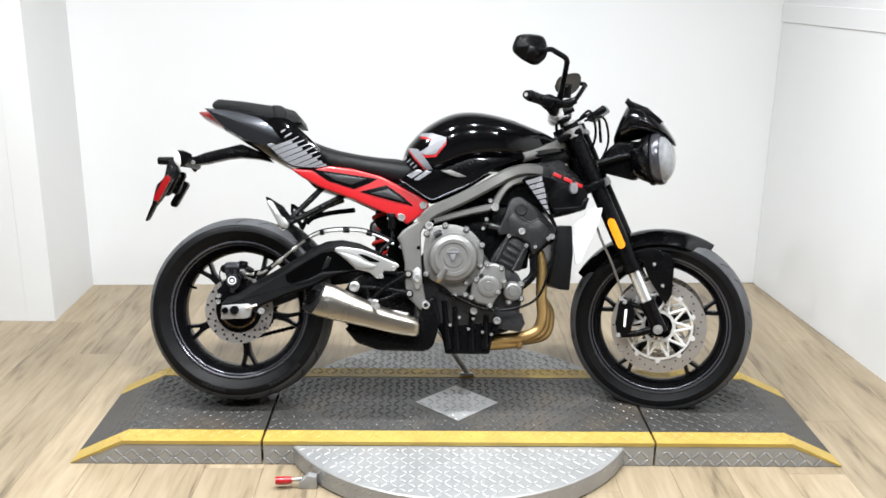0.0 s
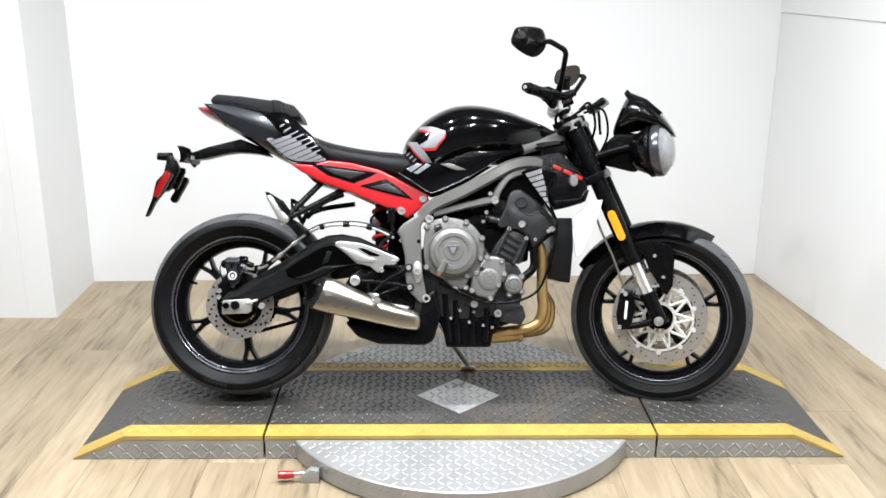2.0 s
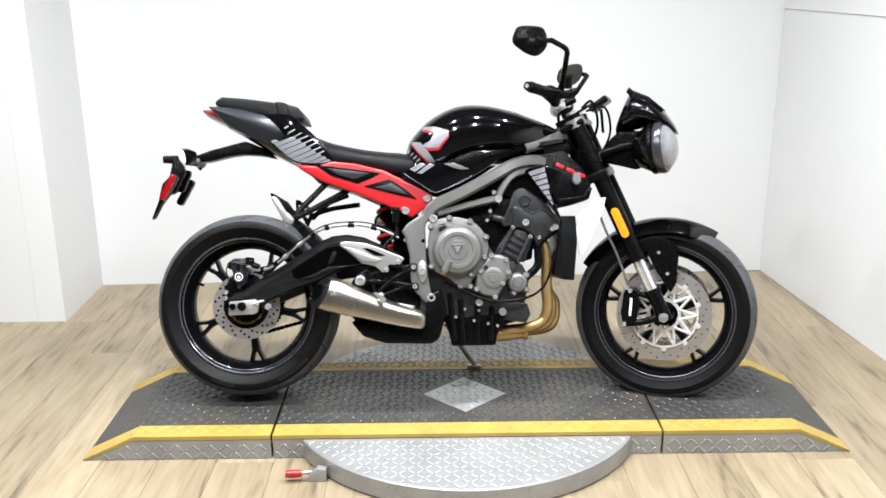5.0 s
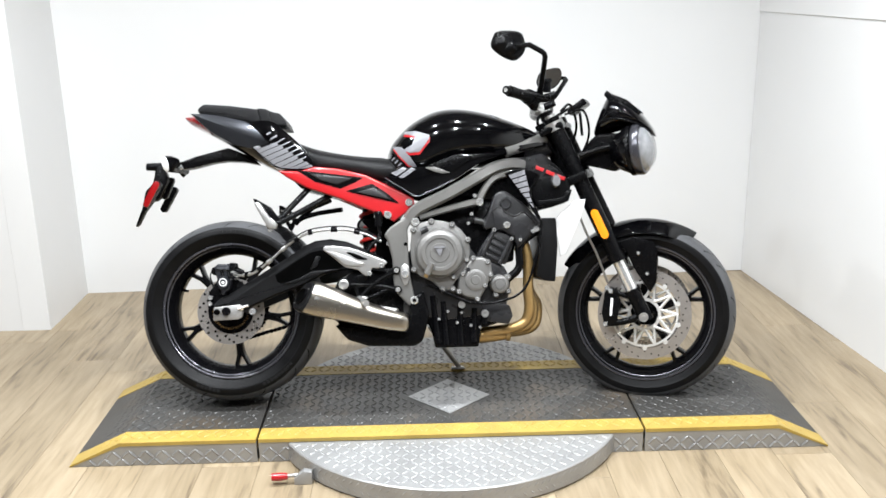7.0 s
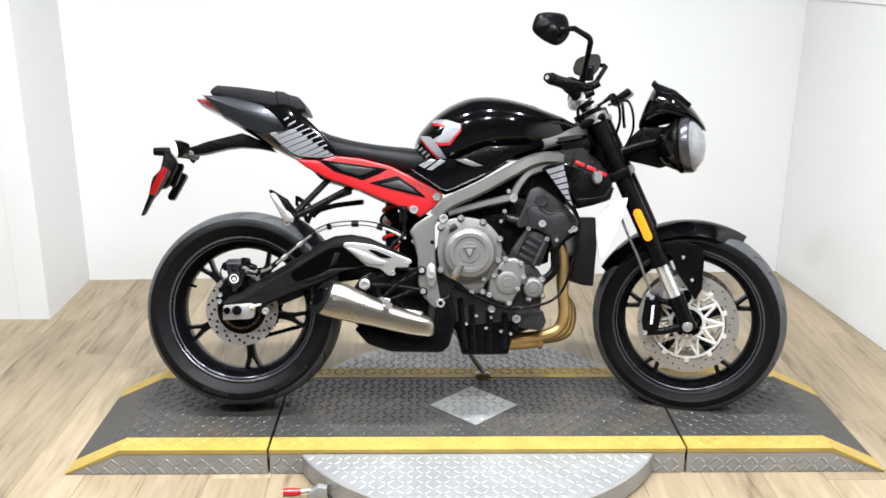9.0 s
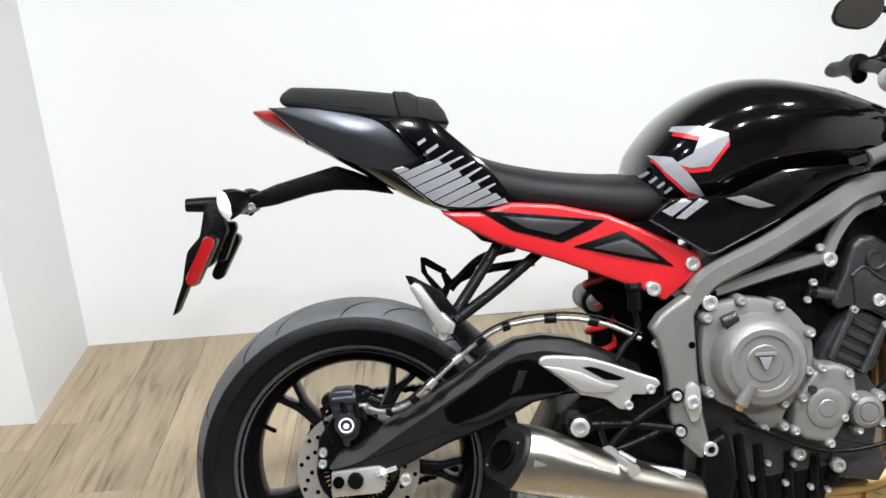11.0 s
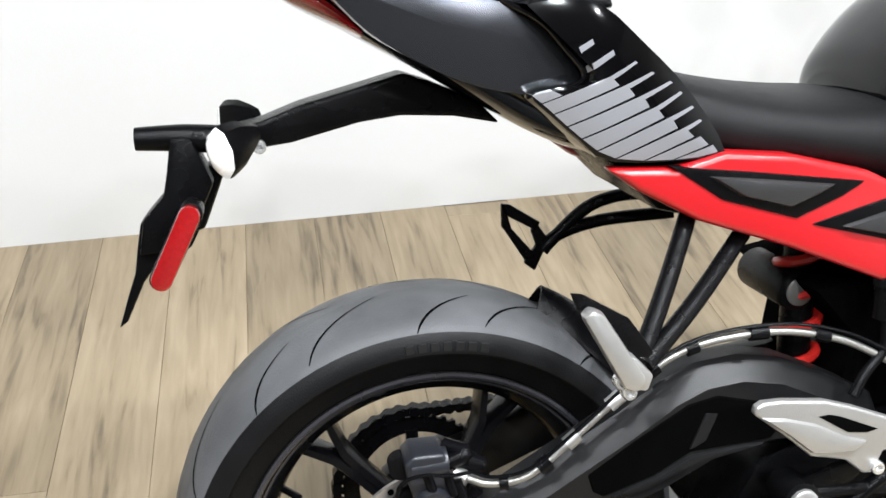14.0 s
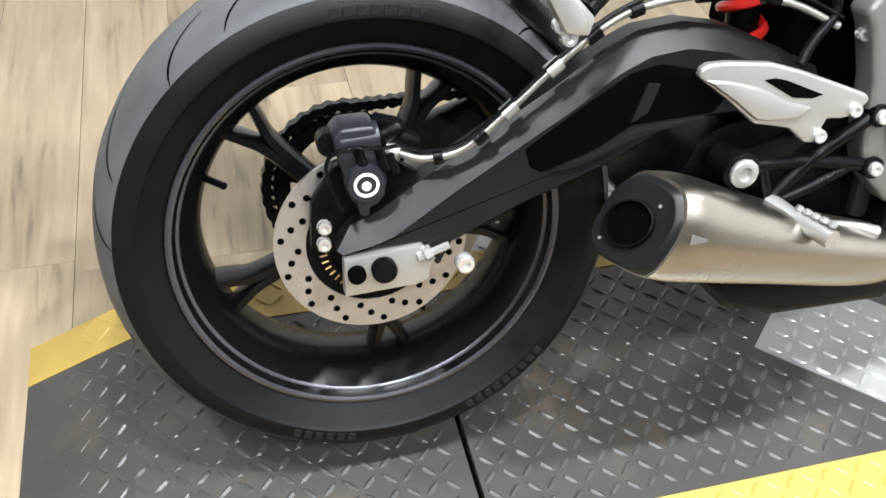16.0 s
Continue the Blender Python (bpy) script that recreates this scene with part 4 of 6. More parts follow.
# ------------------------------------------------ frame
b = prism([(-0.204, 0.565), (-0.185, 0.59), (-0.155, 0.61), (-0.099, 0.645), (-0.086, 0.628), (-0.104, 0.617), (-0.127, 0.585), (-0.126, 0.545), (-0.125, 0.494), (-0.121, 0.428), (-0.109, 0.362), (-0.099, 0.337), (-0.128, 0.333), (-0.163, 0.37), (-0.176, 0.407), (-0.179, 0.488), (-0.193, 0.547)], -0.150, -0.112, 0.008, 3)
frame_plate = part("frame_pivot_plate", b, M["frame"], bike, "grey cast frame plate at the swingarm pivot")
b = prism([(-0.154, 0.435), (-0.150, 0.462), (-0.138, 0.472), (-0.124, 0.462), (-0.122, 0.425), (-0.130, 0.402), (-0.142, 0.400)], -0.157, -0.148, 0.004, 2)
part("pivot_cover", b, M["alloy"], frame_plate, "bare alloy pivot cover")
for q in ((-0.138, 0.436, 0.012), ):
    bolt(frame_plate, q[0], -0.158, q[1], q[2], M["chrome"])
for q in ((-0.100, 0.605, 0.0135), (-0.109, 0.350, 0.0135)):
    bolt(frame_plate, q[0], -0.15, q[1], q[2], M["chrome"])
part("bolt_hole", lathe([(0, -0.1508), (0.006, -0.1508), (0.006, -0.148)], -0.134, 0.534, 12), M["groove"], frame_plate)


def blade(pts, h, y0, y1, name, material, label=""):
    """A beam that follows pts (x, y, z), flat-sided."""
    q = spline(pts, 7)
    rings = []
    for i, c in enumerate(q):
        d = Vector(q[min(i + 1, len(q) - 1)] - q[max(i - 1, 0)]).normalized()
        n_ = Vector((-d.z, 0, d.x)).normalized()
        hh = h[0] + (h[1] - h[0]) * i / (len(q) - 1)
        c = Vector(c)
        w = (y1 - y0) / 2
        rings.append([c + n_ * hh * a + Vector((0, w * e, 0)) for a, e in ((1, -0.4), (0.6, -1), (-0.6, -1), (-1, -0.4), (-1, 0.4), (-0.6, 1), (0.6, 1), (1, 0.4))])
    return part(name, skin(bmesh.new(), rings), material, bike, label)


for s in (-1, 1):
    blade([(-0.125, s * 0.13, 0.612), (-0.09, s * 0.135, 0.649), (0.008, s * 0.14, 0.695), (0.108, s * 0.138, 0.749), (0.168, s * 0.125, 0.781), (0.222, s * 0.11, 0.792), (0.28, s * 0.08, 0.79)], (0.0205, 0.0195), -0.02, 0.02, "frame_spar", M["frame"], "grey painted aluminium frame spar")
blade([(-0.085, -0.13, 0.622), (0.019, -0.132, 0.650), (0.108, -0.130, 0.670)], (0.010, 0.012), -0.012, 0.012, "frame_brace", M["frame"])
blade([(0.110, -0.130, 0.668), (0.129, -0.130, 0.708), (0.162, -0.126, 0.745), (0.215, -0.115, 0.763)], (0.012, 0.011), -0.012, 0.012, "frame_brace", M["frame"])
bolt(bike, 0.112, -0.146, 0.667, 0.0125)
bolt(bike, 0.097, -0.142, 0.688, 0.007)
part("head_tube", tube([(0.27, 0, 0.845), (0.36, 0, 0.875)], 0.05, 18, 1), M["engine"], bike)
part("spar_end", tube([(0.205, -0.09, 0.835), (0.30, -0.055, 0.868), (0.345, -0.045, 0.885)], [0.018, 0.02, 0.02], 14), M["frame"], bike)

# ------------------------------------------------ tank
b = loft([(-0.190, 0.848, 0.765, 0.083, 0.018), (-0.172, 0.885, 0.745, 0.126, 0.018), (-0.12, 0.940, 0.735, 0.156, 0.018), (-0.06, 0.977, 0.745, 0.170, 0.018), (0.0, 0.995, 0.77, 0.176, 0.018), (0.07, 0.995, 0.79, 0.176, 0.018),
          (0.15, 0.979, 0.80, 0.168, 0.018), (0.23, 0.952, 0.815, 0.146, 0.018), (0.30, 0.923, 0.835, 0.106, 0.018), (0.345, 0.893, 0.85, 0.080, 0.018), (0.356, 0.876, 0.862, 0.048, 0.018)], 40, 6, 2.6)
tank = part("fuel_tank", b, M["gloss"], bike, "gloss black fuel tank with grey and red graphic")
KNEE = [(-0.196, 0.755), (-0.156, 0.787), (-0.058, 0.788), (0.036, 0.826), (0.148, 0.829), (0.187, 0.821), (0.118, 0.797), (0.028, 0.741), (-0.052, 0.703), (-0.09, 0.69), (-0.111, 0.697)]
b = prism(KNEE, -0.146, -0.115, 0.006, 2)
part("knee_panel", b, M["gloss"], tank, "gloss black side panel below the tank")
edge = [(-0.197, 0.753), (-0.145, 0.72), (-0.111, 0.698), (-0.09, 0.69), (-0.053, 0.705), (0.027, 0.742)]
part("panel_edge", tube([(x, -0.1475, z) for x, z in edge], 0.0016, 6, 4), M["lip"], tank, "thin grey moulded edge")
part("knee_inset", prism([(-0.065, 0.784), (-0.02, 0.804), (0.028, 0.823), (0.098, 0.82), (0.068, 0.795), (0.02, 0.763), (-0.021, 0.768)], -0.150, -0.14, 0.004), M["satin"], tank)
part("knee_facet", prism([(-0.066, 0.783), (-0.033, 0.786), (0.019, 0.765), (-0.008, 0.762), (-0.034, 0.769)], -0.153, -0.148, 0.002), M["frame"], tank, "grey facet on the side panel")
b = prism(KNEE, 0.115, 0.146, 0.006, 2)
part("knee_panel", b, M["gloss"], tank)
part("tank_collar", blade([(0.17, -0.095, 0.83), (0.26, -0.08, 0.85), (0.345, -0.05, 0.868)], (0.012, 0.010), -0.01, 0.01, "tank_seam", M["gloss"]).data and tube([(0.345, -0.03, 0.87), (0.365, -0.03, 0.872)], 0.02, 12, 1), M["satin"], tank)

# ------------------------------------------------ seat and tail
b = loft([(-0.535, 0.915, 0.86, 0.067, 0.018), (-0.50, 0.895, 0.82, 0.097, 0.018), (-0.43, 0.868, 0.775, 0.138, 0.018), (-0.34, 0.848, 0.762, 0.152, 0.018), (-0.26, 0.838, 0.745, 0.152, 0.018), (-0.205, 0.834, 0.730, 0.146, 0.018), (-0.165, 0.822, 0.738, 0.134, 0.018), (-0.143, 0.80, 0.768, 0.110, 0.018)], 32, 6, 2.7)
part("rider_seat", b, M["vinyl"], bike, "black vinyl rider seat")
b = prism([(-0.825, 1.002), (-0.817, 1.012), (-0.802, 1.022), (-0.719, 1.015), (-0.634, 1.003), (-0.581, 0.994), (-0.549, 0.986), (-0.533, 0.965), (-0.524, 0.941), (-0.577, 0.947), (-0.643, 0.959), (-0.696, 0.968), (-0.754, 0.978), (-0.819, 0.991)], CY - 0.088, CY + 0.088, 0.010, 3)
pad = part("passenger_seat", b, M["vinyl"], bike, "black vinyl passenger pad with a strap")
b = prism([(-0.624, 1.005), (-0.597, 1.002), (-0.58, 0.994), (-0.578, 0.948), (-0.603, 0.953), (-0.615, 0.958)], CY - 0.091, CY + 0.091, 0.006, 3)
part("strap", b, M["vinyl"], pad, "black grab strap")
part("pad_seam", tube([(-0.80, CY - 0.0885, 0.995), (-0.74, CY - 0.0885, 0.988), (-0.66, CY - 0.0885, 0.976)], 0.0012, 6, 3), M["satin"], pad)
b = loft([(-0.862, 0.980, 0.965, 0.018, 0), (-0.83, 0.988, 0.945, 0.050, 0), (-0.76, 0.988, 0.905, 0.085, 0), (-0.68, 0.982, 0.858, 0.105, 0), (-0.60, 0.968, 0.81, 0.118, 0), (-0.54, 0.930, 0.785, 0.122, 0), (-0.49, 0.88, 0.78, 0.115, 0), (-0.45, 0.83, 0.78, 0.10, 0), (-0.42, 0.80, 0.785, 0.08, 0)], 36, 5, 2.6)
tailbody = part("tail_body", b, M["gloss"], bike, "gloss black tail unit")


def shell(outline, y, rise, back, k=4, flat=2.5):
    """A domed panel: the outline shrinks towards its middle as it rises."""
    pts = [(v[0], v[1]) for v in spline(list(outline) + [outline[0]], k)[:-1]]
    cx, cz = sum(p[0] for p in pts) / len(pts), sum(p[1] for p in pts) / len(pts)
    rings = [[(x, back, z) for x, z in pts]]
    for f in (1.0, 0.985, 0.95, 0.85, 0.7, 0.5, 0.3, 0.12):
        rings.append([(cx + (x - cx) * f, y - rise * (1 - f ** flat) - (0.004 if f < 1 else 0.0), cz + (z - cz) * f) for x, z in pts])
    return skin(bmesh.new(), rings)


b = shell([(-0.84, 0.985), (-0.801, 0.983), (-0.761, 0.979), (-0.709, 0.968), (-0.663, 0.956), (-0.634, 0.945), (-0.606, 0.925), (-0.586, 0.904), (-0.573, 0.881), (-0.58, 0.871), (-0.606, 0.864), (-0.633, 0.863), (-0.692, 0.878), (-0.738, 0.901), (-0.782, 0.929), (-0.814, 0.961)], -0.092, 0.006, -0.01, 3, 1.6)
part("tail_panel", b, M["tail"], tailbody, "dark silver tail panel")
b = shell([(-0.635, 0.951), (-0.597, 0.955), (-0.558, 0.947), (-0.517, 0.912), (-0.465, 0.86), (-0.423, 0.795), (-0.455, 0.789), (-0.546, 0.793), (-0.581, 0.817), (-0.607, 0.84), (-0.631, 0.866), (-0.587, 0.872), (-0.574, 0.88), (-0.588, 0.911), (-0.61, 0.934)], -0.112, 0.008, -0.03, 3)
part("side_panel", b, M["gloss"], tailbody, "gloss black side panel with grey slashes")
b = loft([(-0.884, 0.991, 0.985, 0.008, 0), (-0.866, 0.992, 0.966, 0.026, 0), (-0.842, 0.990, 0.950, 0.050, 0), (-0.812, 0.966, 0.934, 0.074, 0), (-0.784, 0.936, 0.920, 0.088, 0)], 20, 5, 2.2)
part("tail_lamp", b, M["redlens"], bike, "red tail lamp at the tip of the tail")

# red subframe cover with two windows
red = prism([(-0.552, 0.787), (-0.48, 0.783), (-0.428, 0.797), (-0.351, 0.789), (-0.261, 0.766), (-0.164, 0.718), (-0.105, 0.688), (-0.100, 0.660), (-0.172, 0.608), (-0.192, 0.624), (-0.35, 0.690), (-0.455, 0.727), (-0.52, 0.763)], -0.125, -0.09, 0.008, 3)
redob = part("subframe_cover", red, M["red"], bike, "gloss red subframe cover")
for prof in ([(-0.488, 0.787), (-0.40, 0.776), (-0.268, 0.757), (-0.295, 0.742), (-0.345, 0.722), (-0.43, 0.748)], [(-0.328, 0.714), (-0.240, 0.737), (-0.195, 0.707), (-0.150, 0.668), (-0.23, 0.688)]):
    part("window_inset", prism(prof, -0.1275, -0.11, 0.003, 2), M["satin"], redob, "black inset panel")
    cx, cz = sum(p[0] for p in prof) / len(prof), sum(p[1] for p in prof) / len(prof)
    part("window_ridge", prism([(cx + (x - cx) * 0.84, cz + (z - cz) * 0.78) for x, z in prof], -0.1325, -0.11, 0.003, 2, shrink=0.72), M["inset"], redob, "grey moulded ridge")
for q in ((-0.120, 0.672), (-0.190, 0.632)):
    bolt(redob, q[0], -0.126, q[1], 0.0125)
b = prism([(-0.552, 0.787), (-0.428, 0.797), (-0.261, 0.766), (-0.105, 0.688), (-0.172, 0.608), (-0.35, 0.690), (-0.52, 0.763)], 0.09, 0.125, 0.008, 2)
part("subframe_cover", b, M["red"], bike, "gloss red subframe cover")
b = prism([(-0.55, 0.80), (-0.43, 0.815), (-0.30, 0.80), (-0.14, 0.775), (-0.12, 0.66), (-0.3, 0.68), (-0.48, 0.73)], -0.078, 0.13, 0.008)
part("subframe_core", b, M["satin"], bike)

# ------------------------------------------------ graphics, laid on the bodywork
from mathutils.bvhtree import BVHTree


def decal(name, pts, width, target, material, lift=0.0008, parent=None, steps=8, taper=1.0, label=""):
    """A flat stripe along pts (x, z) that follows the near surface of target."""
    me = target.data
    tree = BVHTree.FromPolygons([v.co for v in me.vertices], [p.vertices[:] for p in me.polygons])
    q = []
    for a, c in zip(pts, pts[1:]):
        for i in range(steps):
            q.append((a[0] + (c[0] - a[0]) * i / steps, a[1] + (c[1] - a[1]) * i / steps))
    q.append(pts[-1])
    rows = []
    for i, (x, z) in enumerate(q):
        a, c = q[max(0, i - 1)], q[min(len(q) - 1, i + 1)]
        dx, dz = c[0] - a[0], c[1] - a[1]
        l = math.hypot(dx, dz)
        w = width * (1 + (taper - 1) * i / (len(q) - 1)) / 2
        row = []
        for k in (-1, -0.33, 0.33, 1):
            px, pz = x - dz / l * w * k, z + dx / l * w * k
            hit = tree.ray_cast(Vector((px, -1, pz)), Vector((0, 1, 0)))[0]
            row.append((px, hit.y - lift, pz) if hit else None)
        if None in row:
            if rows:
                break
            continue
        rows.append(row)
    if len(rows) < 2:
        return None
    b = bmesh.new()
    skin(b, rows, closed=False, caps=False)
    return part(name, b, material, parent or target, label)


def patch(name, quad, target, material, lift, parent, n=12):
    """A flat four-cornered graphic that follows the near surface of target."""
    me = target.data
    tree = BVHTree.FromPolygons([v.co for v in me.vertices], [p.vertices[:] for p in me.polygons])
    a, b_, c, d = (Vector((q[0], 0, q[1])) for q in quad)
    rows = []
    for i in range(n + 1):
        e, f = a.lerp(b_, i / n), d.lerp(c, i / n)
        row = []
        for k in range(9):
            p = e.lerp(f, k / 8)
            hit = tree.ray_cast(Vector((p.x, -1, p.z)), Vector((0, 1, 0)))[0]
            row.append((p.x, hit.y - lift, p.z) if hit else None)
        if None not in row:
            rows.append(row)
    if len(rows) < 2:
        return None
    return part(name, skin(bmesh.new(), rows, closed=False, caps=False), material, parent)


R_SHAPE = [
    ((-0.136, 0.905), (-0.129, 0.913), (-0.091, 0.91), (-0.094, 0.891)),
    ((-0.098, 0.892), (-0.093, 0.91), (-0.047, 0.894), (-0.049, 0.878)),
    ((-0.094, 0.892), (-0.048, 0.881), (-0.082, 0.838), (-0.107, 0.863)),
    ((-0.105, 0.864), (-0.081, 0.839), (-0.112, 0.837), (-0.137, 0.847)),
    ((-0.174, 0.865), (-0.14, 0.858), (-0.118, 0.83), (-0.154, 0.836)),
    ((-0.156, 0.837), (-0.118, 0.831), (-0.085, 0.783), (-0.119, 0.797)),
]
for lift, dx, dz, m in ((0.0006, 0.0014, -0.0085, M["red"]), (0.0018, 0, 0, M["decal"])):
    for i, q in enumerate(R_SHAPE):
        patch("tank_graphic", [(x + dx, z + dz) for x, z in q], tank, m, lift + 0.00008 * i, tank)
for i in range(4):
    decal("tank_slash", [(-0.187 + 0.011 * i, 0.826 - 0.010 * i), (-0.176 + 0.011 * i, 0.835 - 0.010 * i)], 0.005, tank, M["decal"], 0.001)
knee = [o for o in tank.children if o.name.startswith("knee_panel")][0]
for q in (((-0.175, 0.767), (-0.125, 0.793), (-0.11, 0.789), (-0.158, 0.757)), ((-0.152, 0.754), (-0.106, 0.788), (-0.09, 0.782), (-0.136, 0.751))):
    patch("tank_slash", q, knee, M["decal"], 0.0008, tank)
part("tank_badge", tube([(0.16, CY - 0.09, 0.966), (0.19, CY - 0.092, 0.955), (0.175, CY - 0.11, 0.949), (0.16, CY - 0.09, 0.966)], 0.0012, 6, 1), M["decal"], tank)

sidep = [o for o in tailbody.children if o.name.startswith("side_panel")][0]

lower = [(-0.631, 0.866), (-0.619, 0.856), (-0.607, 0.845), (-0.593, 0.832), (-0.578, 0.819), (-0.562, 0.806), (-0.542, 0.797), (-0.511, 0.793), (-0.480, 0.792), (-0.453, 0.793)]
upper = [(-0.576, 0.878), (-0.552, 0.880), (-0.536, 0.871), (-0.519, 0.860), (-0.504, 0.848), (-0.488, 0.837), (-0.473, 0.825), (-0.455, 0.815), (-0.440, 0.805), (-0.431, 0.796)]
tips = [None, (-0.527, 0.893), (-0.509, 0.882), (-0.489, 0.872), (-0.478, 0.861), (-0.465, 0.846), (-0.456, 0.832)]
for i in range(9):
    s0, t0, s1, t1 = (Vector(v) for v in (lower[i], upper[i], lower[i + 1], upper[i + 1]))
    patch("grey_slash", (s0, t0, s1.lerp(t1, 0.93) + (t0 - t1) * 0.16, s1 + (s0 - s1) * 0.08), sidep, M["decal"], 0.0008, tailbody)
    if i < len(tips) and tips[i]:
        e = Vector(tips[i])
        dn = (t1 - t0) * 0.30
        patch("grey_slash", (t0.lerp(s0, 0.02), e, e + dn * 0.6, t0.lerp(s0, 0.02) + dn), sidep, M["decal"], 0.0009, tailbody, 5)
for a, c in (((-0.588, 0.907), (-0.571, 0.916)), ((-0.576, 0.890), (-0.550, 0.905))):
    patch("grey_slash", (a, c, (c[0] + 0.002, c[1] - 0.005), (a[0] + 0.002, a[1] - 0.006)), sidep, M["decal"], 0.0009, tailbody, 5)
b = tube([(-0.66, -0.092, 0.958), (-0.62, -0.108, 0.935), (-0.596, -0.116, 0.908), (-0.578, -0.118, 0.884), (-0.588, -0.118, 0.872), (-0.633, -0.110, 0.863)], 0.0028, 8, 8)
part("panel_seam", b, M["gloss"], tailbody)

# ------------------------------------------------ tail hanger with plate holder, indicators and reflector
arm = prism([(-0.631, 0.821), (-0.656, 0.847), (-0.707, 0.87), (-0.737, 0.881), (-0.784, 0.869), (-0.849, 0.853), (-0.888, 0.839), (-0.927, 0.83), (-0.922, 0.82), (-0.894, 0.81), (-0.859, 0.814), (-0.787, 0.831), (-0.742, 0.836), (-0.683, 0.832)], CY - 0.028, CY + 0.028, 0.006, 3)
hanger = part("plate_hanger", arm, M["satin"], bike, "satin black plastic number plate hanger")
part("stalk", tube([(-0.905, CY, 0.815), (-0.97, CY, 0.822), (-1.022, CY, 0.824)], [0.016, 0.015, 0.0125], 14), M["satin"], hanger)
part("stalk", tube([(-0.915, CY - 0.085, 0.814), (-0.91, CY + 0.085, 0.814)], 0.012, 12, 1), M["satin"], hanger)
for s in (-1, 1):
    y = CY + s * 0.098
    # pointed body: lens towards the rear, foot towards the stalk
    ring = [(0.0, 0.026), (0.010, 0.020), (0.015, 0.002), (0.011, -0.018), (0.0, -0.029), (-0.011, -0.018), (-0.015, 0.002), (-0.010, 0.020)]
    T = Matrix.Translation((-0.922, y, 0.824)) @ Matrix.Rotation(radians(s * -46), 4, "Z") @ Matrix.Rotation(radians(-14), 4, "Y")
    b = skin(bmesh.new(), [[(dx, v * f, w * f) for v, w in ring] for dx, f in ((0.042, 0.30), (0.034, 0.50), (0.016, 0.86), (-0.002, 1.0), (-0.008, 1.0))])
    b.transform(T)
    ind = part("indicator", b, M["satin"], bike, "black rear indicator with clear lens")
    b = skin(bmesh.new(), [[(dx, v * f, w * f) for v, w in ring] for dx, f in ((-0.0085, 0.97), (-0.014, 0.90), (-0.020, 0.62), (-0.023, 0.2))])
    b.transform(T)
    part("lens", b, M["clear"], ind, "clear faceted lens")
bolt(hanger, -0.893, CY - 0.046, 0.815, 0.007)
b = prism([(-0.985, 0.825), (-0.965, 0.825), (-0.95, 0.79), (-0.945, 0.775), (-0.975, 0.715), (-0.99, 0.705), (-1.03, 0.70), (-1.022, 0.74), (-0.998, 0.765), (-0.992, 0.79)], CY - 0.02, CY + 0.02, 0.004)
part("bracket", b, M["satin"], hanger)
b = prism([(-0.975, 0.79), (-0.938, 0.788), (-0.936, 0.775), (-0.962, 0.715), (-0.974, 0.712), (-0.995, 0.725)], CY + 0.02, CY + 0.045, 0.006)
part("plate", b, M["satin"], hanger)
b = prism([(-1.026, 0.735), (-1.0, 0.755), (-0.99, 0.72), (-1.03, 0.668), (-1.052, 0.625), (-1.062, 0.618), (-1.05, 0.65), (-1.038, 0.68), (-1.032, 0.71)], CY - 0.012, CY + 0.022, 0.003)
part("lower_tongue", b, M["satin"], hanger)
# red side reflector: a rounded bar
ra, rb = Vector((-0.966, 0, 0.757)), Vector((-1.003, 0, 0.690))
u = (rb - ra).normalized()
v = Vector((-u.z, 0, u.x))
outline = [ra + (v * math.cos(a) - u * math.sin(a)) * 0.0118 for a in np.linspace(0, math.pi, 9)] + [rb + (-v * math.cos(a) + u * math.sin(a)) * 0.0118 for a in np.linspace(0, math.pi, 9)]
part("reflector_base", prism([(p.x, p.z) for p in outline], -0.050, -0.02, 0.002), M["satin"], hanger)
cx, cz = (ra.x + rb.x) / 2, (ra.z + rb.z) / 2
part("reflector", prism([(cx + (p.x - cx) * 0.92, cz + (p.z - cz) * 0.96) for p in outline], -0.058, -0.045, 0.003), M["redlens"], hanger, "red oblong reflector")

part("reflector_base", prism([(p.x + 0.008, p.z - 0.006) for p in outline], 0.125, 0.157, 0.003), M["satin"], hanger)
part("reflector_stay", tube([(-0.965, CY, 0.785), (-0.968, 0.10, 0.760), (-0.972, 0.128, 0.728)], 0.006, 8, 3), M["satin"], hanger)
# flat grey wedge that paints the shading of an engraved notch
decal("can_notch", [(-0.425, 0.369), (-0.405, 0.365)], 0.013, exhaust, M["frame"], 0.0006, exhaust, 4, 0.2)
# ------------------------------------------------ passenger hangers and pegs
for pts in ([(-0.445, -0.085, 0.735), (-0.500, -0.150, 0.668), (-0.547, -0.200, 0.612)], [(-0.380, -0.085, 0.705), (-0.465, -0.150, 0.652), (-0.542, -0.200, 0.608)]):
    part("passenger_hanger", tube(pts, 0.0098, 12), M["satin"], bike, "black tubular passenger peg hanger")
b = prism([(-0.618, 0.690), (-0.606, 0.688), (-0.560, 0.660), (-0.535, 0.625), (-0.548, 0.602), (-0.562, 0.605), (-0.575, 0.640), (-0.612, 0.675)], -0.206, -0.199, 0.002)
part("hanger_plate", b, M["satin"], bike)
b = prism([(-0.612, 0.672), (-0.603, 0.680), (-0.592, 0.674), (-0.548, 0.604), (-0.556, 0.592), (-0.570, 0.596)], -0.226, -0.208, 0.005, 2)
peg = part("passenger_peg", b, M["alloy"], bike, "folded alloy passenger peg")
part("peg_block", prism([(-0.575, 0.620), (-0.560, 0.628), (-0.540, 0.606), (-0.546, 0.590), (-0.566, 0.594)], -0.222, -0.198, 0.004), M["alloy"], peg, "bare alloy peg block")
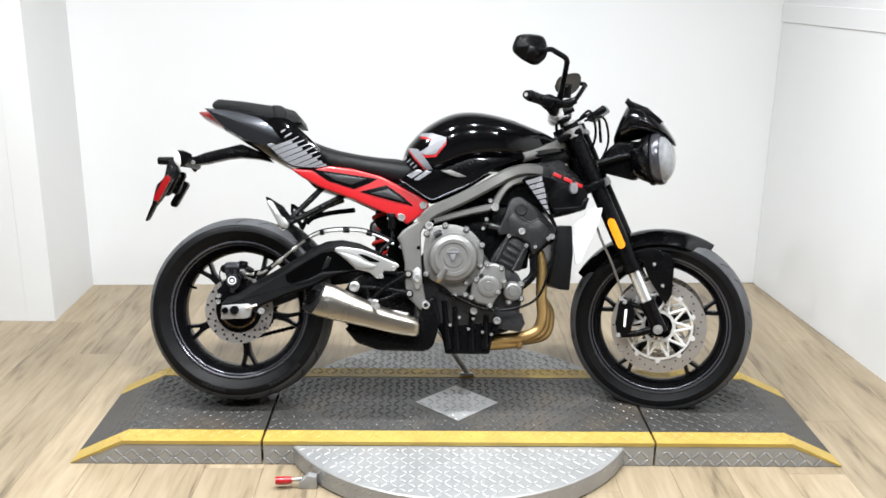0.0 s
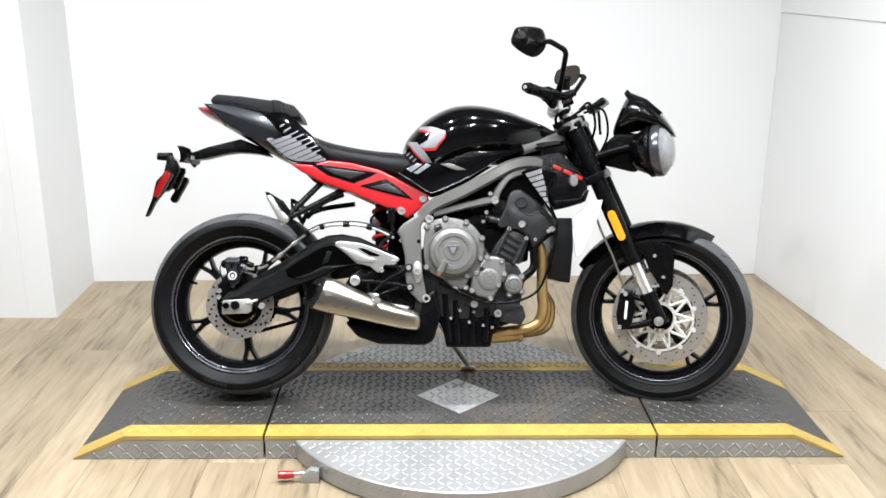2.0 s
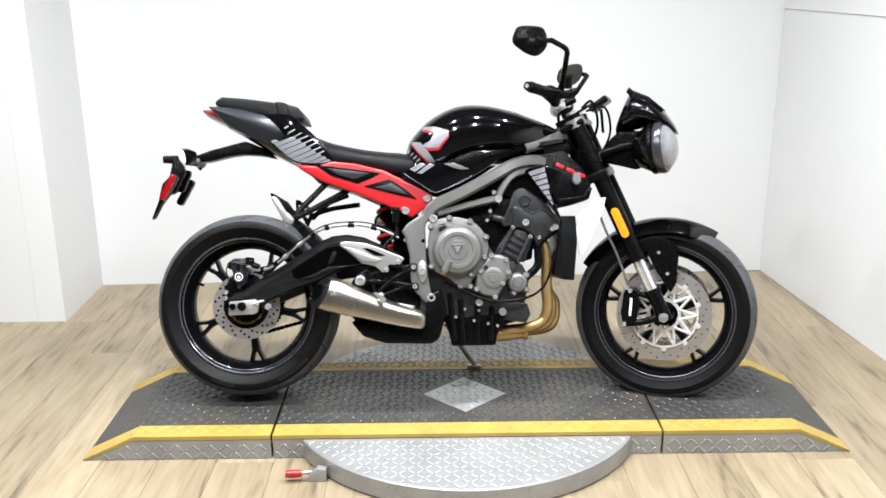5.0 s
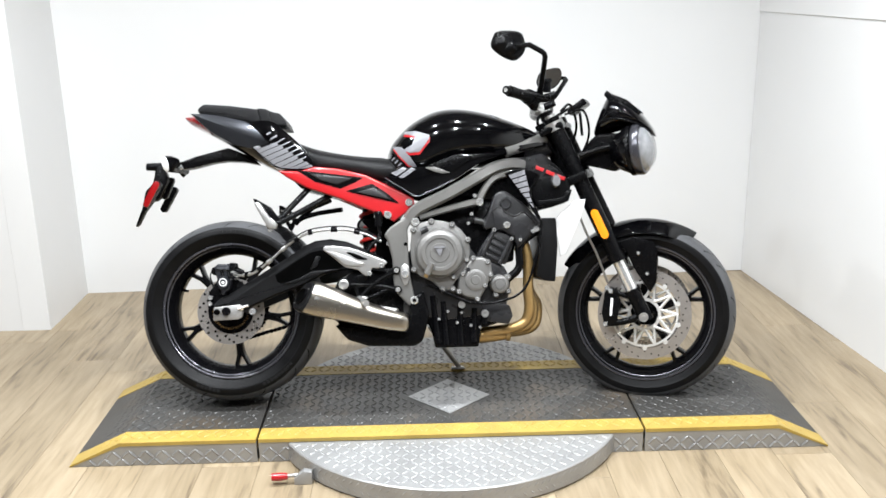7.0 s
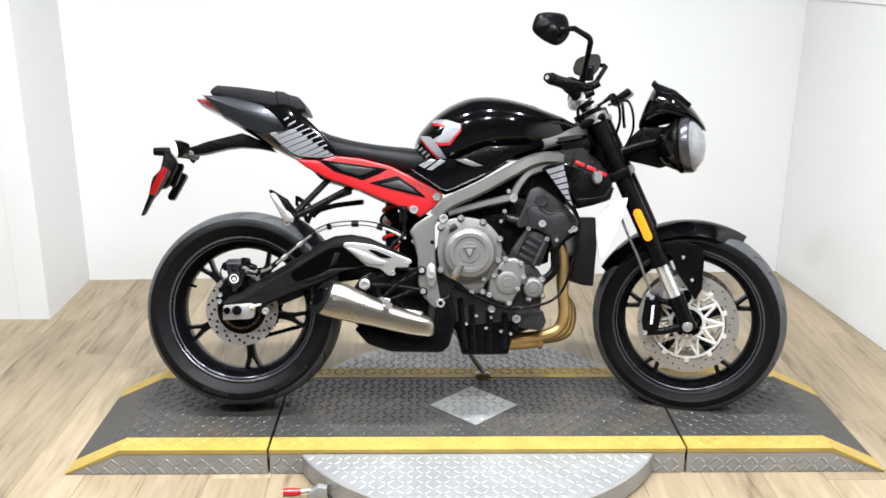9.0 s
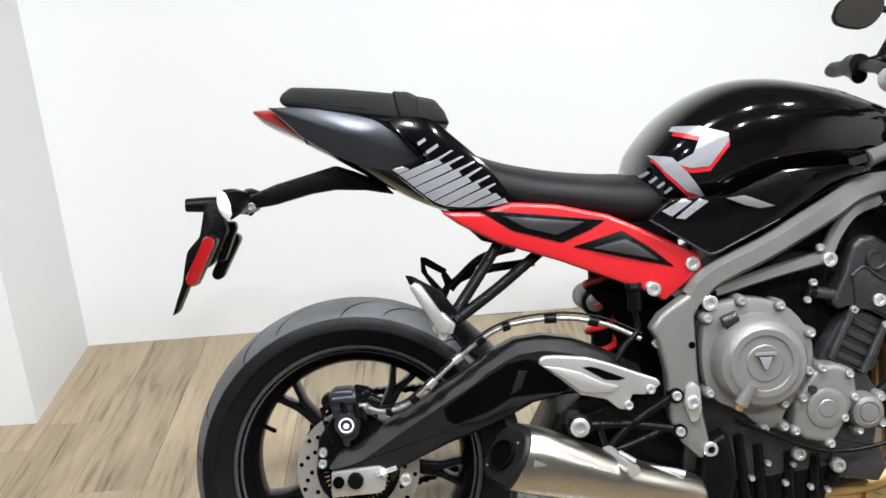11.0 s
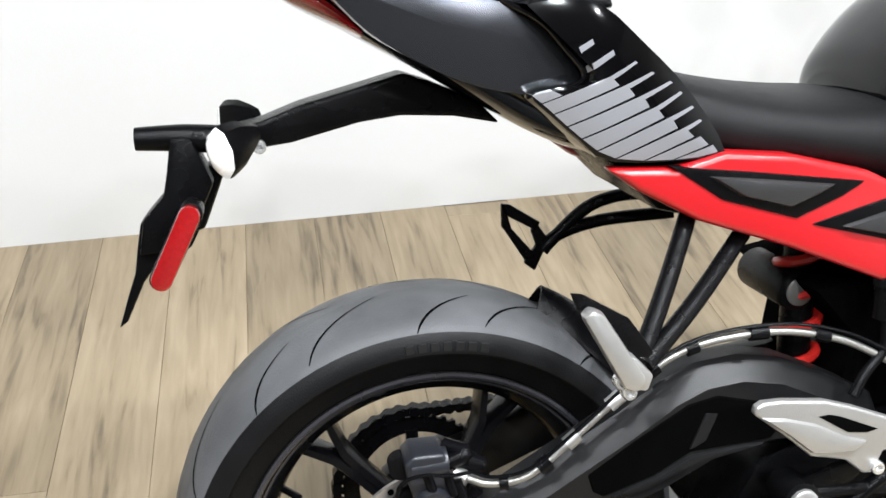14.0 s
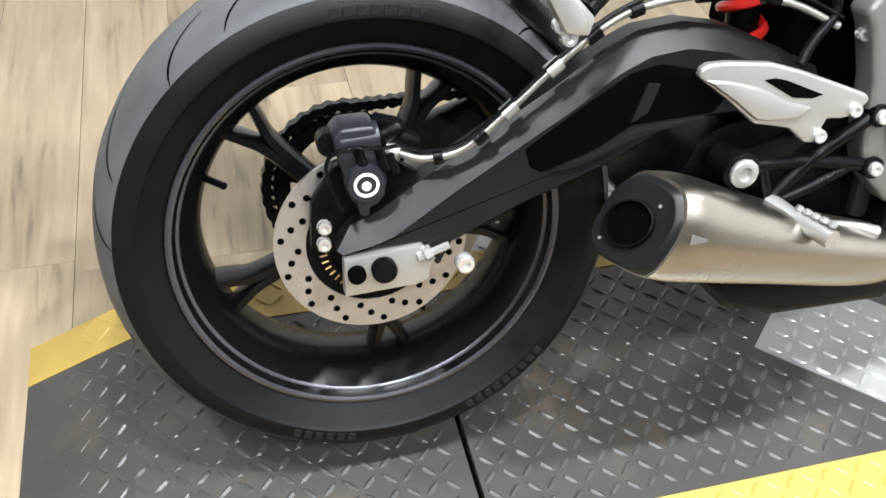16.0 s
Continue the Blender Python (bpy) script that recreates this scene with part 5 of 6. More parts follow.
for q in ((-0.570, 0.600), (-0.562, 0.588)):
    bolt(peg, q[0], -0.212, q[1], 0.008)
for pts in ([(-0.535, 0.17, 0.622), (-0.48, 0.168, 0.672), (-0.440, 0.160, 0.690), (-0.405, 0.13, 0.70)], [(-0.535, 0.17, 0.620), (-0.515, 0.17, 0.640), (-0.456, 0.166, 0.657), (-0.363, 0.14, 0.668)]):
    part("passenger_hanger", tube(pts, 0.0088, 12), M["satin"], bike, "black tubular passenger peg hanger")
b = bmesh.new()
for prof in ([(-0.592, 0.690), (-0.580, 0.688), (-0.539, 0.661), (-0.545, 0.650), (-0.583, 0.672)], [(-0.592, 0.690), (-0.583, 0.672), (-0.575, 0.640), (-0.592, 0.658)], [(-0.592, 0.660), (-0.578, 0.655), (-0.545, 0.615), (-0.559, 0.607)],
             [(-0.545, 0.662), (-0.527, 0.636), (-0.547, 0.594), (-0.562, 0.606), (-0.545, 0.630), (-0.552, 0.650)]):
    prism(prof, 0.164, 0.172, 0.0015, 1, b)
part("hanger_plate", b, M["satin"], bike)
# ------------------------------------------------ rider rearset
b = prism([(-0.402, 0.521), (-0.4, 0.53), (-0.392, 0.534), (-0.371, 0.534), (-0.32, 0.528), (-0.283, 0.516), (-0.236, 0.497), (-0.199, 0.482), (-0.195, 0.474), (-0.211, 0.46), (-0.225, 0.457), (-0.244, 0.459), (-0.256, 0.433), (-0.267, 0.434), (-0.289, 0.453), (-0.313, 0.459), (-0.332, 0.463), (-0.366, 0.493)], -0.168, -0.156, 0.004, 3)
guard = part("heel_guard", b, M["alloy"], bike, "bare alloy heel guard with a slot")
part("slot", prism([(-0.328, 0.511), (-0.315, 0.512), (-0.301, 0.508), (-0.255, 0.488), (-0.268, 0.485), (-0.291, 0.488)], -0.1688, -0.160, 0.0005), M["groove"], guard)
part("facet", prism([(-0.4, 0.52), (-0.371, 0.516), (-0.331, 0.504), (-0.293, 0.484), (-0.261, 0.474), (-0.277, 0.463), (-0.316, 0.464), (-0.334, 0.468), (-0.366, 0.495)], -0.173, -0.164, 0.003, 2, shrink=0.86), M["alloy"], guard)
for q in ((-0.213, 0.466), (-0.252, 0.441)):
    bolt(guard, q[0], -0.168, q[1], 0.008)
b = tube([(-0.335, -0.148, 0.405), (-0.25, -0.146, 0.402), (-0.16, -0.146, 0.386)], 0.0085, 10, 4)
join(b, tube([(-0.166, -0.146, 0.449), (-0.24, -0.147, 0.405), (-0.285, -0.148, 0.362)], 0.0085, 10, 4))
join(b, tube([(-0.30, -0.147, 0.40), (-0.285, -0.148, 0.36), (-0.235, -0.147, 0.37), (-0.19, -0.147, 0.39)], 0.007, 10, 3))
join(b, prism([(-0.345, 0.42), (-0.31, 0.428), (-0.262, 0.445), (-0.25, 0.43), (-0.27, 0.41), (-0.32, 0.39)], -0.15, -0.14, 0.003))
rs = part("rearset_bracket", b, M["satin"], bike, "black footrest bracket")
part("bush", lathe([(0, -0.168), (0.014, -0.168), (0.0215, -0.165), (0.0215, -0.125), (0, -0.125)], -0.337, 0.408, 24), M["satin"], rs)
bolt(rs, -0.337, -0.167, 0.408, 0.0165, M["alloy"], 0.006)
for q in ((-0.162, 0.386), (-0.166, 0.449)):
    part("eye", lathe([(0, -0.156), (0.013, -0.156), (0.013, -0.135), (0, -0.135)], q[0], q[1], 16), M["satin"], rs)
    bolt(rs, q[0], -0.157, q[1], 0.0085)
foot = part("foot_peg", tube([(-0.288, -0.15, 0.357), (-0.275, -0.19, 0.352), (-0.262, -0.235, 0.348)], [0.013, 0.010, 0.011], 12), M["alloy"], bike, "bare alloy foot peg")
for i in range(5):
    part("ridge", tube([(-0.276 + 0.003 * i, -0.185 - 0.011 * i, 0.366), (-0.270 + 0.003 * i, -0.187 - 0.011 * i, 0.363)], 0.004, 6, 1), M["alloy"], foot)
part("brake_lever", tube([(-0.29, -0.155, 0.345), (-0.24, -0.165, 0.332), (-0.19, -0.175, 0.325), (-0.165, -0.185, 0.318)], [0.007, 0.006, 0.006, 0.009], 10), M["alloy"], bike, "alloy rear brake pedal")
# shock, reservoirs
part("shock_reservoir", lathe([(0, -0.029), (0.018, -0.029), (0.020, -0.027), (0.0255, -0.026), (0.0265, -0.022), (0.0265, 0.075), (0.02, 0.085), (0, 0.085)], -0.274, 0.602, 28), M["satin"], bike, "black shock reservoir with grey cap")
part("reservoir_cap", lathe([(0, -0.0325), (0.009, -0.0325), (0.0105, -0.0315), (0.0155, -0.0315), (0.0175, -0.030), (0.0175, -0.025), (0, -0.025)], -0.274, 0.602, 24), M["frame"], bike, "grey round cap")
b = tube([(-0.262 + 0.026 * math.cos(a), -0.005 + 0.026 * math.sin(a), 0.48 + 0.014 * a / 2) for a in np.linspace(0, 9 * math.pi, 80)], 0.0065, 8, 1)
part("shock_spring", b, M["spring"], bike, "red coil spring")
part("shock_body", tube([(-0.262, -0.005, 0.45), (-0.262, -0.005, 0.70)], 0.02, 16, 1), M["satin"], bike)
b = lathe([(0, 0), (0.014, 0), (0.016, 0.004), (0.016, 0.012), (0.013, 0.014), (0.013, 0.05), (0, 0.052)], 0, 0, 20)
b.transform(Matrix.Translation((-0.222, -0.115, 0.645)) @ Matrix.Rotation(radians(-90), 4, "X"))
part("fluid_reservoir", b, M["satin"], bike, "small black brake fluid reservoir")
part("fluid_hose", tube([(-0.222, -0.115, 0.60), (-0.22, -0.118, 0.56), (-0.245, -0.125, 0.535), (-0.262, -0.13, 0.51)], 0.006, 10), M["satin"], bike)
bolt(bike, -0.195, -0.122, 0.637, 0.009)
bolt(bike, -0.190, -0.13, 0.537, 0.008)
# near-black block added to fill the gap behind the shock with shade
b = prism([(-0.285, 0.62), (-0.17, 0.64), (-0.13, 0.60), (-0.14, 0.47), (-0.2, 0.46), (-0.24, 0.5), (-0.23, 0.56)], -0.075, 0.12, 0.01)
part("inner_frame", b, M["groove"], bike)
# hugger over the rear tyre
b = bmesh.new()
rings = []
for i in range(13):
    a = radians(63 - 3.2 * i)
    hw = 0.02 + 0.06 * min(1, i / 5)
    ring = []
    for k in range(9):
        y = CY + hw * (k - 4) / 4
        rr = 0.332 - 0.030 * ((k - 4) / 4) ** 2
        ring.append((RX + rr * math.cos(a), y, RZ + rr * math.sin(a)))
    for k in range(8, -1, -1):
        y = CY + hw * (k - 4) / 4
        rr = 0.328 - 0.030 * ((k - 4) / 4) ** 2
        ring.append((RX + rr * math.cos(a), y, RZ + rr * math.sin(a)))
    rings.append(ring)
skin(b, rings)
part("hugger", b, M["satin"], bike, "black plastic rear hugger")
# side stand on the far side
b = tube([(-0.06, CY + 0.11, 0.25), (0.0, CY + 0.17, 0.15), (0.045, 0.262, 0.082)], [0.013, 0.010, 0.009], 10)
join(b, prism([(0.02, 0.083), (0.06, 0.083), (0.07, 0.076), (0.015, 0.076)], 0.24, 0.29, 0.002))
part("side_stand", b, M["alloy"], bike, "steel side stand on the platform")

# ------------------------------------------------ front end, built straight and then turned
P0 = Vector((0.690, 0, 0.288))
S = lambda y, s: tuple(P0 + AXIS * s + Vector((0, y, 0)))
for s in (-1, 1):
    y = s * 0.102
    fork = part("fork_leg", turned(tube([S(y, 0.215), S(y, 0.36), S(y, 0.735)], [0.026, 0.027, 0.0265], 20, 1)), M["satin"], bike, "black upside-down fork leg with bright slider")
    part("slider", turned(tube([S(y, 0.08), S(y, 0.22)], 0.0205, 20, 1)), M["chrome"], fork, "polished fork slider")
    part("fork_collar", turned(tube([S(y, 0.205), S(y, 0.235)], 0.029, 20, 1)), M["satin"], fork)
    part("fork_foot", turned(tube([S(y, -0.015), S(y, 0.05), S(y, 0.10)], [0.026, 0.024, 0.027], 16, 3)), M["satin"], fork)
    part("fork_cap", turned(tube([S(y, 0.735), S(y, 0.745)], 0.018, 16, 1)), M["alloy"], fork)
    # radial caliper behind the leg
    cc = s * 0.080
    b = prism([(0.555, 0.262), (0.548, 0.30), (0.560, 0.372), (0.575, 0.385), (0.600, 0.378), (0.612, 0.33), (0.600, 0.275), (0.58, 0.255)], cc - 0.032, cc + 0.03, 0.006)
    cal2 = part("front_caliper", turned(b), M["satin"], bike, "black radial front brake caliper")
    b = tube([(0.56, s * 0.095, 0.262), (0.62, s * 0.10, 0.268), (0.685, s * 0.10, 0.29)], [0.013, 0.011, 0.014], 10)
    join(b, tube([(0.575, s * 0.095, 0.372), (0.62, s * 0.10, 0.36), (0.655, s * 0.10, 0.35)], [0.011, 0.009, 0.012], 10))
    part("caliper_bracket", turned(b), M["satin"], cal2)
    if s < 0:
        part("maker_bar", turned(prism([(0.575, 0.29), (0.583, 0.29), (0.588, 0.35), (0.580, 0.35)], cc - 0.0335, cc - 0.03, 0.0005)), M["clear"], cal2)
        for q in ((0.560, 0.262), (0.580, 0.375), (0.568, 0.385)):
            o = bolt(cal2, q[0], cc - 0.034, q[1], 0.008)
            o.data.transform(STEER @ Matrix.Translation((0, CY, 0)))
        # amber reflector on the leg
        c0, c1 = Vector(S(y, 0.305)), Vector(S(y, 0.385))
        uu = (c1 - c0).normalized()
        vv = Vector((-uu.z, 0, uu.x))
        ol = [c0 + (vv * math.cos(a) - uu * math.sin(a)) * 0.0135 for a in np.linspace(0, math.pi, 7)] + [c1 + (-vv * math.cos(a) + uu * math.sin(a)) * 0.0135 for a in np.linspace(0, math.pi, 7)]
        part("side_reflector", turned(prism([(p.x, p.z) for p in ol], y - 0.036, y - 0.022, 0.003)), M["amber"], fork, "amber oblong reflector")
b = lathe([(0, -0.135), (0.006, -0.135), (0.007, -0.128), (0.014, -0.130), (0.016, -0.126), (0.016, 0.126), (0, 0.126)], 0.688, 0.288, 20)
part("front_axle", turned(b), M["alloy"], bike)
for s_, hgt in ((0.515, 0.03), (0.700, 0.022)):
    c = Vector(S(0, s_))
    b = bmesh.new()
    box(b, -0.055, 0.03, -0.135, 0.135, -hgt / 2, hgt / 2, 0.008, 2)
    b.transform(Matrix.Translation(c) @ Matrix.Rotation(radians(-24), 4, "Y"))
    part("fork_clamp", turned(b), M["satin"], bike)
part("steering_stem", turned(tube([tuple(HEAD - Vector((0, CY, 0)) + AXIS * 0.50), tuple(HEAD - Vector((0, CY, 0)) + AXIS * 0.72)], 0.03, 16, 1)), M["satin"], bike)
# mudguard
rings = []
for i in range(19):
    a = radians(57 + 92 * i / 18)
    e = min(1, 0.25 + i / 4) * min(1, 0.55 + (18 - i) / 8)
    ring = []
    for sign, r0 in ((1, 0.322), (-1, 0.318)):
        for k in (range(11) if sign > 0 else range(10, -1, -1)):
            f = (k - 5) / 5
            rr = r0 - 0.042 * abs(f) ** 2.4
            ring.append((FX + rr * math.cos(a), 0.074 * e * f, FZ + rr * math.sin(a)))
    rings.append(ring)
part("front_mudguard", turned(skin(bmesh.new(), rings)), M["gloss"], bike, "gloss black front mudguard")
for s in (-1, 1):
    b = prism([(0.60, 0.535), (0.66, 0.555), (0.725, 0.535), (0.735, 0.50), (0.73, 0.40), (0.71, 0.365), (0.69, 0.395), (0.655, 0.45), (0.63, 0.51)], s * 0.083 - 0.006, s * 0.083 + 0.006, 0.004)
    mg = part("mudguard_stay", turned(b), M["satin"], bike)
    if s < 0:
        for q in ((0.672, 0.50), (0.700, 0.43)):
            o = bolt(mg, q[0], -0.09, q[1], 0.006)
            o.data.transform(STEER @ Matrix.Translation((0, CY, 0)))
# handlebar, grips, levers, mirrors: the bar sits a little higher on the near side
bar = part("handlebar", tube([(0.268, -0.22, 0.998), (0.300, -0.12, 0.998), (0.318, -0.03, 0.985), (0.335, 0.06, 0.988), (0.352, 0.15, 1.018), (0.366, 0.29, 1.036)], 0.013, 14), M["satin"], bike, "black tapered handlebar")
for s, a, c, e in ((-1, (0.203, -0.308, 1.0005), (0.270, -0.215, 0.998), (0.191, -0.323, 1.001)), (1, (0.375, 0.395, 1.041), (0.364, 0.285, 1.036), (0.377, 0.418, 1.041))):
    a, c, e = Vector(a), Vector(c), Vector(e)
    grip = part("grip", tube([a, a.lerp(c, 0.5), c], [0.0175, 0.0165, 0.0185], 18, 4), M["rubber"], bike, "black rubber grip")
    part("bar_end", tube([e, a], [0.0135, 0.0155], 16, 1), M["satin"], grip)
    part("end_bolt", tube([e.lerp(a, -0.06), e], 0.0068, 12, 1), M["chrome"], grip)
    part("grip_flange", tube([c.lerp(a, 0.03), c.lerp(a, -0.05)], 0.0235, 18, 1), M["rubber"], grip)
    d = (c - a).normalized()
    b = tube([c + d * 0.006, c + d * 0.050], [0.0255, 0.0235], 16, 1)
    join(b, tube([c + d * 0.016 + Vector((0, 0, -0.012)), c + d * 0.044 + Vector((0, 0, -0.024))], 0.017, 12, 1))
    part("switch_block", b, M["satin"], bike, "black switch block")
    h = c + d * 0.060 + Vector((0.032, 0, 0.004))
    b = tube([c + d * 0.045 + Vector((0.01, 0, 0)), h, h + Vector((0.030, 0, 0.012))], [0.013, 0.014, 0.012], 12, 3)
    part("lever_perch", b, M["satin"], bike)
    part("lever", tube([h + Vector((0.012, 0, 0)), h - d * 0.06 + Vector((0.022, 0, -0.006)), a + Vector((0.052, 0, -0.010)), a - d * 0.01 + Vector((0.040, 0, -0.012))], [0.0075, 0.0065, 0.006, 0.007], 8), M["satin"], bike, "black hand lever")


def mirror_body(outline, back, skew, x0, face):
    """A shallow shell: the outline in x and z, domed towards back; face: the pane's side."""
    q = [(p[0], p[1]) for p in spline(list(outline) + [outline[0]], 3)[:-1]]
    mx, mz = sum(p[0] for p in q) / len(q), sum(p[1] for p in q) / len(q)
    y_at = lambda x: face + (x - x0) * skew
    d = 1 if back > face else -1
    rings = [[(mx + (x - mx) * f, y_at(x) + d * o, mz + (z - mz) * f) for x, z in q] for f, o in ((0.97, 0.0), (1.0, 0.004), (0.98, 0.013), (0.84, 0.021), (0.80, 0.024), (0.5, 0.028), (0.2, 0.029))]
    mir = part("mirror_shell", skin(bmesh.new(), rings), M["satin"], bike, "black five-cornered mirror")
    rings = [[(mx + (x - mx) * 0.93, y_at(x) + d * o, mz + (z - mz) * 0.92) for x, z in q] for o in (-0.003, 0.001)]
    part("mirror_pane", skin(bmesh.new(), rings), M["mirror"], mir, "mirror glass")
    return mir


mir = mirror_body([(0.146, 1.143), (0.153, 1.163), (0.163, 1.178), (0.195, 1.184), (0.239, 1.181), (0.253, 1.16), (0.256, 1.129), (0.239, 1.103), (0.214, 1.092), (0.18, 1.104), (0.15, 1.126)], -0.40, 0.26, 0.20, -0.318)
part("swivel_boss", tube([(0.208, -0.334, 1.129), (0.220, -0.352, 1.131)], [0.029, 0.011], 20, 1), M["satin"], mir)
part("mirror_stem", tube([(0.222, -0.350, 1.131), (0.266, -0.334, 1.137), (0.308, -0.304, 1.122), (0.3165, -0.295, 1.117), (0.3205, -0.286, 1.110), (0.321, -0.235, 1.080), (0.320, -0.176, 1.042), (0.316, -0.150, 1.012)], [0.0065, 0.0085, 0.0085, 0.0085, 0.0085, 0.0085, 0.009, 0.012], 12, 1), M["satin"], bike, "black mirror stem")
mir = mirror_body([(0.376, 1.162), (0.39, 1.194), (0.435, 1.206), (0.462, 1.199), (0.467, 1.168), (0.452, 1.138), (0.424, 1.125), (0.384, 1.141)], 0.45, -0.62, 0.43, 0.36)
part("mirror_stem", tube([(0.455, 0.352, 1.166), (0.480, 0.345, 1.162), (0.482, 0.33, 1.154), (0.432, 0.25, 1.085), (0.392, 0.22, 1.040)], [0.0065, 0.0085, 0.0085, 0.0085, 0.010], 12, 1), M["satin"], bike, "black mirror stem")
# brake fluid cup, clamps and dash
b = lathe([(0, 0), (0.016, 0), (0.018, 0.004), (0.018, 0.012), (0.015, 0.014), (0.014, 0.045), (0, 0.046)], 0, 0, 20)
b.transform(Matrix.Translation((0.345, -0.125, 1.072)) @ Matrix.Rotation(radians(-80), 4, "X"))
part("brake_fluid_cup", b, M["satin"], bike)
for y in (-0.045, 0.045):
    part("bar_clamp", tube([(0.325 + 0.1 * y, y - 0.014, 0.984), (0.325 + 0.1 * y, y + 0.014, 0.984)], 0.024, 16, 1), M["alloy"], bike)
part("master_cylinder", tube([(0.318, -0.06, 0.992), (0.292, -0.15, 1.004)], 0.013, 12, 1), M["alloy"], bike)
b = bmesh.new()
box(b, -0.035, 0.035, -0.075, 0.075, -0.012, 0.012, 0.008, 2)
b.transform(Matrix.Translation((0.475, 0, 0.995)) @ Matrix.Rotation(radians(-35), 4, "Y"))
part("dash", turned(b), M["satin"], bike, "black instrument panel")
for pts, r_ in (([(0.43, -0.15, 0.98), (0.46, -0.13, 1.00), (0.475, -0.09, 0.93), (0.45, -0.07, 0.85)], 0.0045), ([(0.40, -0.17, 0.98), (0.35, -0.12, 0.96), (0.36, -0.09, 0.90), (0.40, -0.07, 0.84)], 0.005),
                ([(0.44, -0.12, 0.97), (0.50, -0.10, 0.98), (0.515, -0.08, 0.90), (0.48, -0.06, 0.82)], 0.004), ([(0.38, 0.10, 0.97), (0.46, 0.08, 1.0), (0.48, 0.05, 0.9)], 0.005)):
    part("cable", turned(tube(pts, r_, 8)), M["satin"], bike)
part("ignition", turned(tube([(0.365, 0, 0.955), (0.355, 0, 0.985)], 0.02, 14, 1)), M["satin"], bike)
part("clamp_boss", turned(tube([S(-0.102, 0.69), S(-0.102, 0.718)], 0.034, 16, 1)), M["alloy"], bike)
# lamps and fly screen
for s in (-1, 1):
    b = lathe([(0, 0.055), (0.030, 0.050), (0.052, 0.03), (0.066, 0.0), (0.071, -0.03), (0.070, -0.042), (0.064, -0.046), (0.060, -0.03), (0.0, -0.01)], 0, 0, 40)
    T = Matrix.Translation((0.645, s * 0.084, 0.842)) @ Matrix.Rotation(radians(-6), 4, "Y") @ Matrix.Rotation(radians(90 + s * 12), 4, "Z") @ Matrix.Diagonal((1.06, 1.12, 1.16, 1))
    b.transform(T)
    lamp = part("headlamp", turned(b), M["gloss"], bike, "round twin headlamp in a gloss black shell")
    b = lathe([(0.0715, -0.022), (0.0735, -0.026), (0.0735, -0.040), (0.070, -0.0455), (0.064, -0.047)], 0, 0, 48)
    b.transform(T)
    part("bezel", turned(b), M["lip"], lamp, "dark silver lamp ring")
    b = lathe([(0.0665, -0.004), (0.0725, -0.006), (0.0735, -0.012), (0.0725, -0.017)], 0, 0, 48)
    b.transform(T)
    part("shell_band", turned(b), M["satin"], lamp)
    b = lathe([(0.0655, -0.042), (0.060, -0.056), (0.045, -0.068), (0.022, -0.076), (0.0, -0.078)], 0, 0, 40)
    b.transform(T)
    part("lens", turned(b), M["lampglass"], lamp, "clear glass lens over a bright bowl")
    b = lathe([(0.058, -0.044), (0.050, -0.03), (0.030, -0.012), (0.0, -0.006)], 0, 0, 32)
    b.transform(T)
    part("bowl", turned(b), M["chrome"], lamp, "bright reflector bowl")
b = prism([(0.485, 0.80), (0.478, 0.835), (0.515, 0.880), (0.545, 0.905), (0.66, 0.90), (0.655, 0.80), (0.60, 0.772), (0.55, 0.785)], -0.062, 0.062, 0.012, 3)
bracket = part("lamp_bracket", turned(b), M["satin"], bike, "black lamp bracket")
for yy in (-0.068, 0.068):
    part("bracket_arm", turned(tube([(0.48, yy * 1.3, 0.83), (0.55, yy * 1.1, 0.85), (0.61, yy, 0.862)], [0.011, 0.012, 0.014], 10, 4)), M["satin"], bracket)
b = loft([(0.530, 0.925, 0.893, 0.048, -CY), (0.540, 0.955, 0.893, 0.070, -CY), (0.556, 0.992, 0.896, 0.088, -CY), (0.580, 1.034, 0.902, 0.100, -CY), (0.600, 1.032, 0.906, 0.106, -CY), (0.640, 1.010, 0.912, 0.112, -CY), (0.69, 0.962, 0.905, 0.106, -CY), (0.722, 0.918, 0.890, 0.090, -CY), (0.732, 0.896, 0.884, 0.055, -CY)], 28, 4, 1.9)
cowl = part("fly_screen", turned(b), M["gloss"], bike, "gloss black fly screen over the lamps")
part("screen_blade", turned(prism([(0.566, 1.030), (0.576, 1.046), (0.590, 1.032), (0.640, 1.012), (0.690, 0.968), (0.68, 0.958), (0.635, 0.985), (0.59, 0.998)], -0.078, -0.060, 0.004)), M["satin"], cowl)
part("screen_blade", turned(prism([(0.566, 1.030), (0.576, 1.046), (0.590, 1.032), (0.640, 1.012), (0.690, 0.968), (0.68, 0.958), (0.635, 0.985), (0.59, 0.998)], 0.060, 0.078, 0.004)), M["satin"], cowl)
part("screen_vent", turned(prism([(0.575, 0.962), (0.61, 0.985), (0.645, 0.968), (0.66, 0.940), (0.62, 0.948)], -0.108, -0.085, 0.004)), M["satin"], cowl)
part("screen_rib", turned(tube([(0.545, -0.088, 0.935), (0.60, -0.113, 0.950), (0.66, -0.113, 0.935), (0.715, -0.095, 0.905)], 0.005, 8, 6)), M["satin"], cowl)
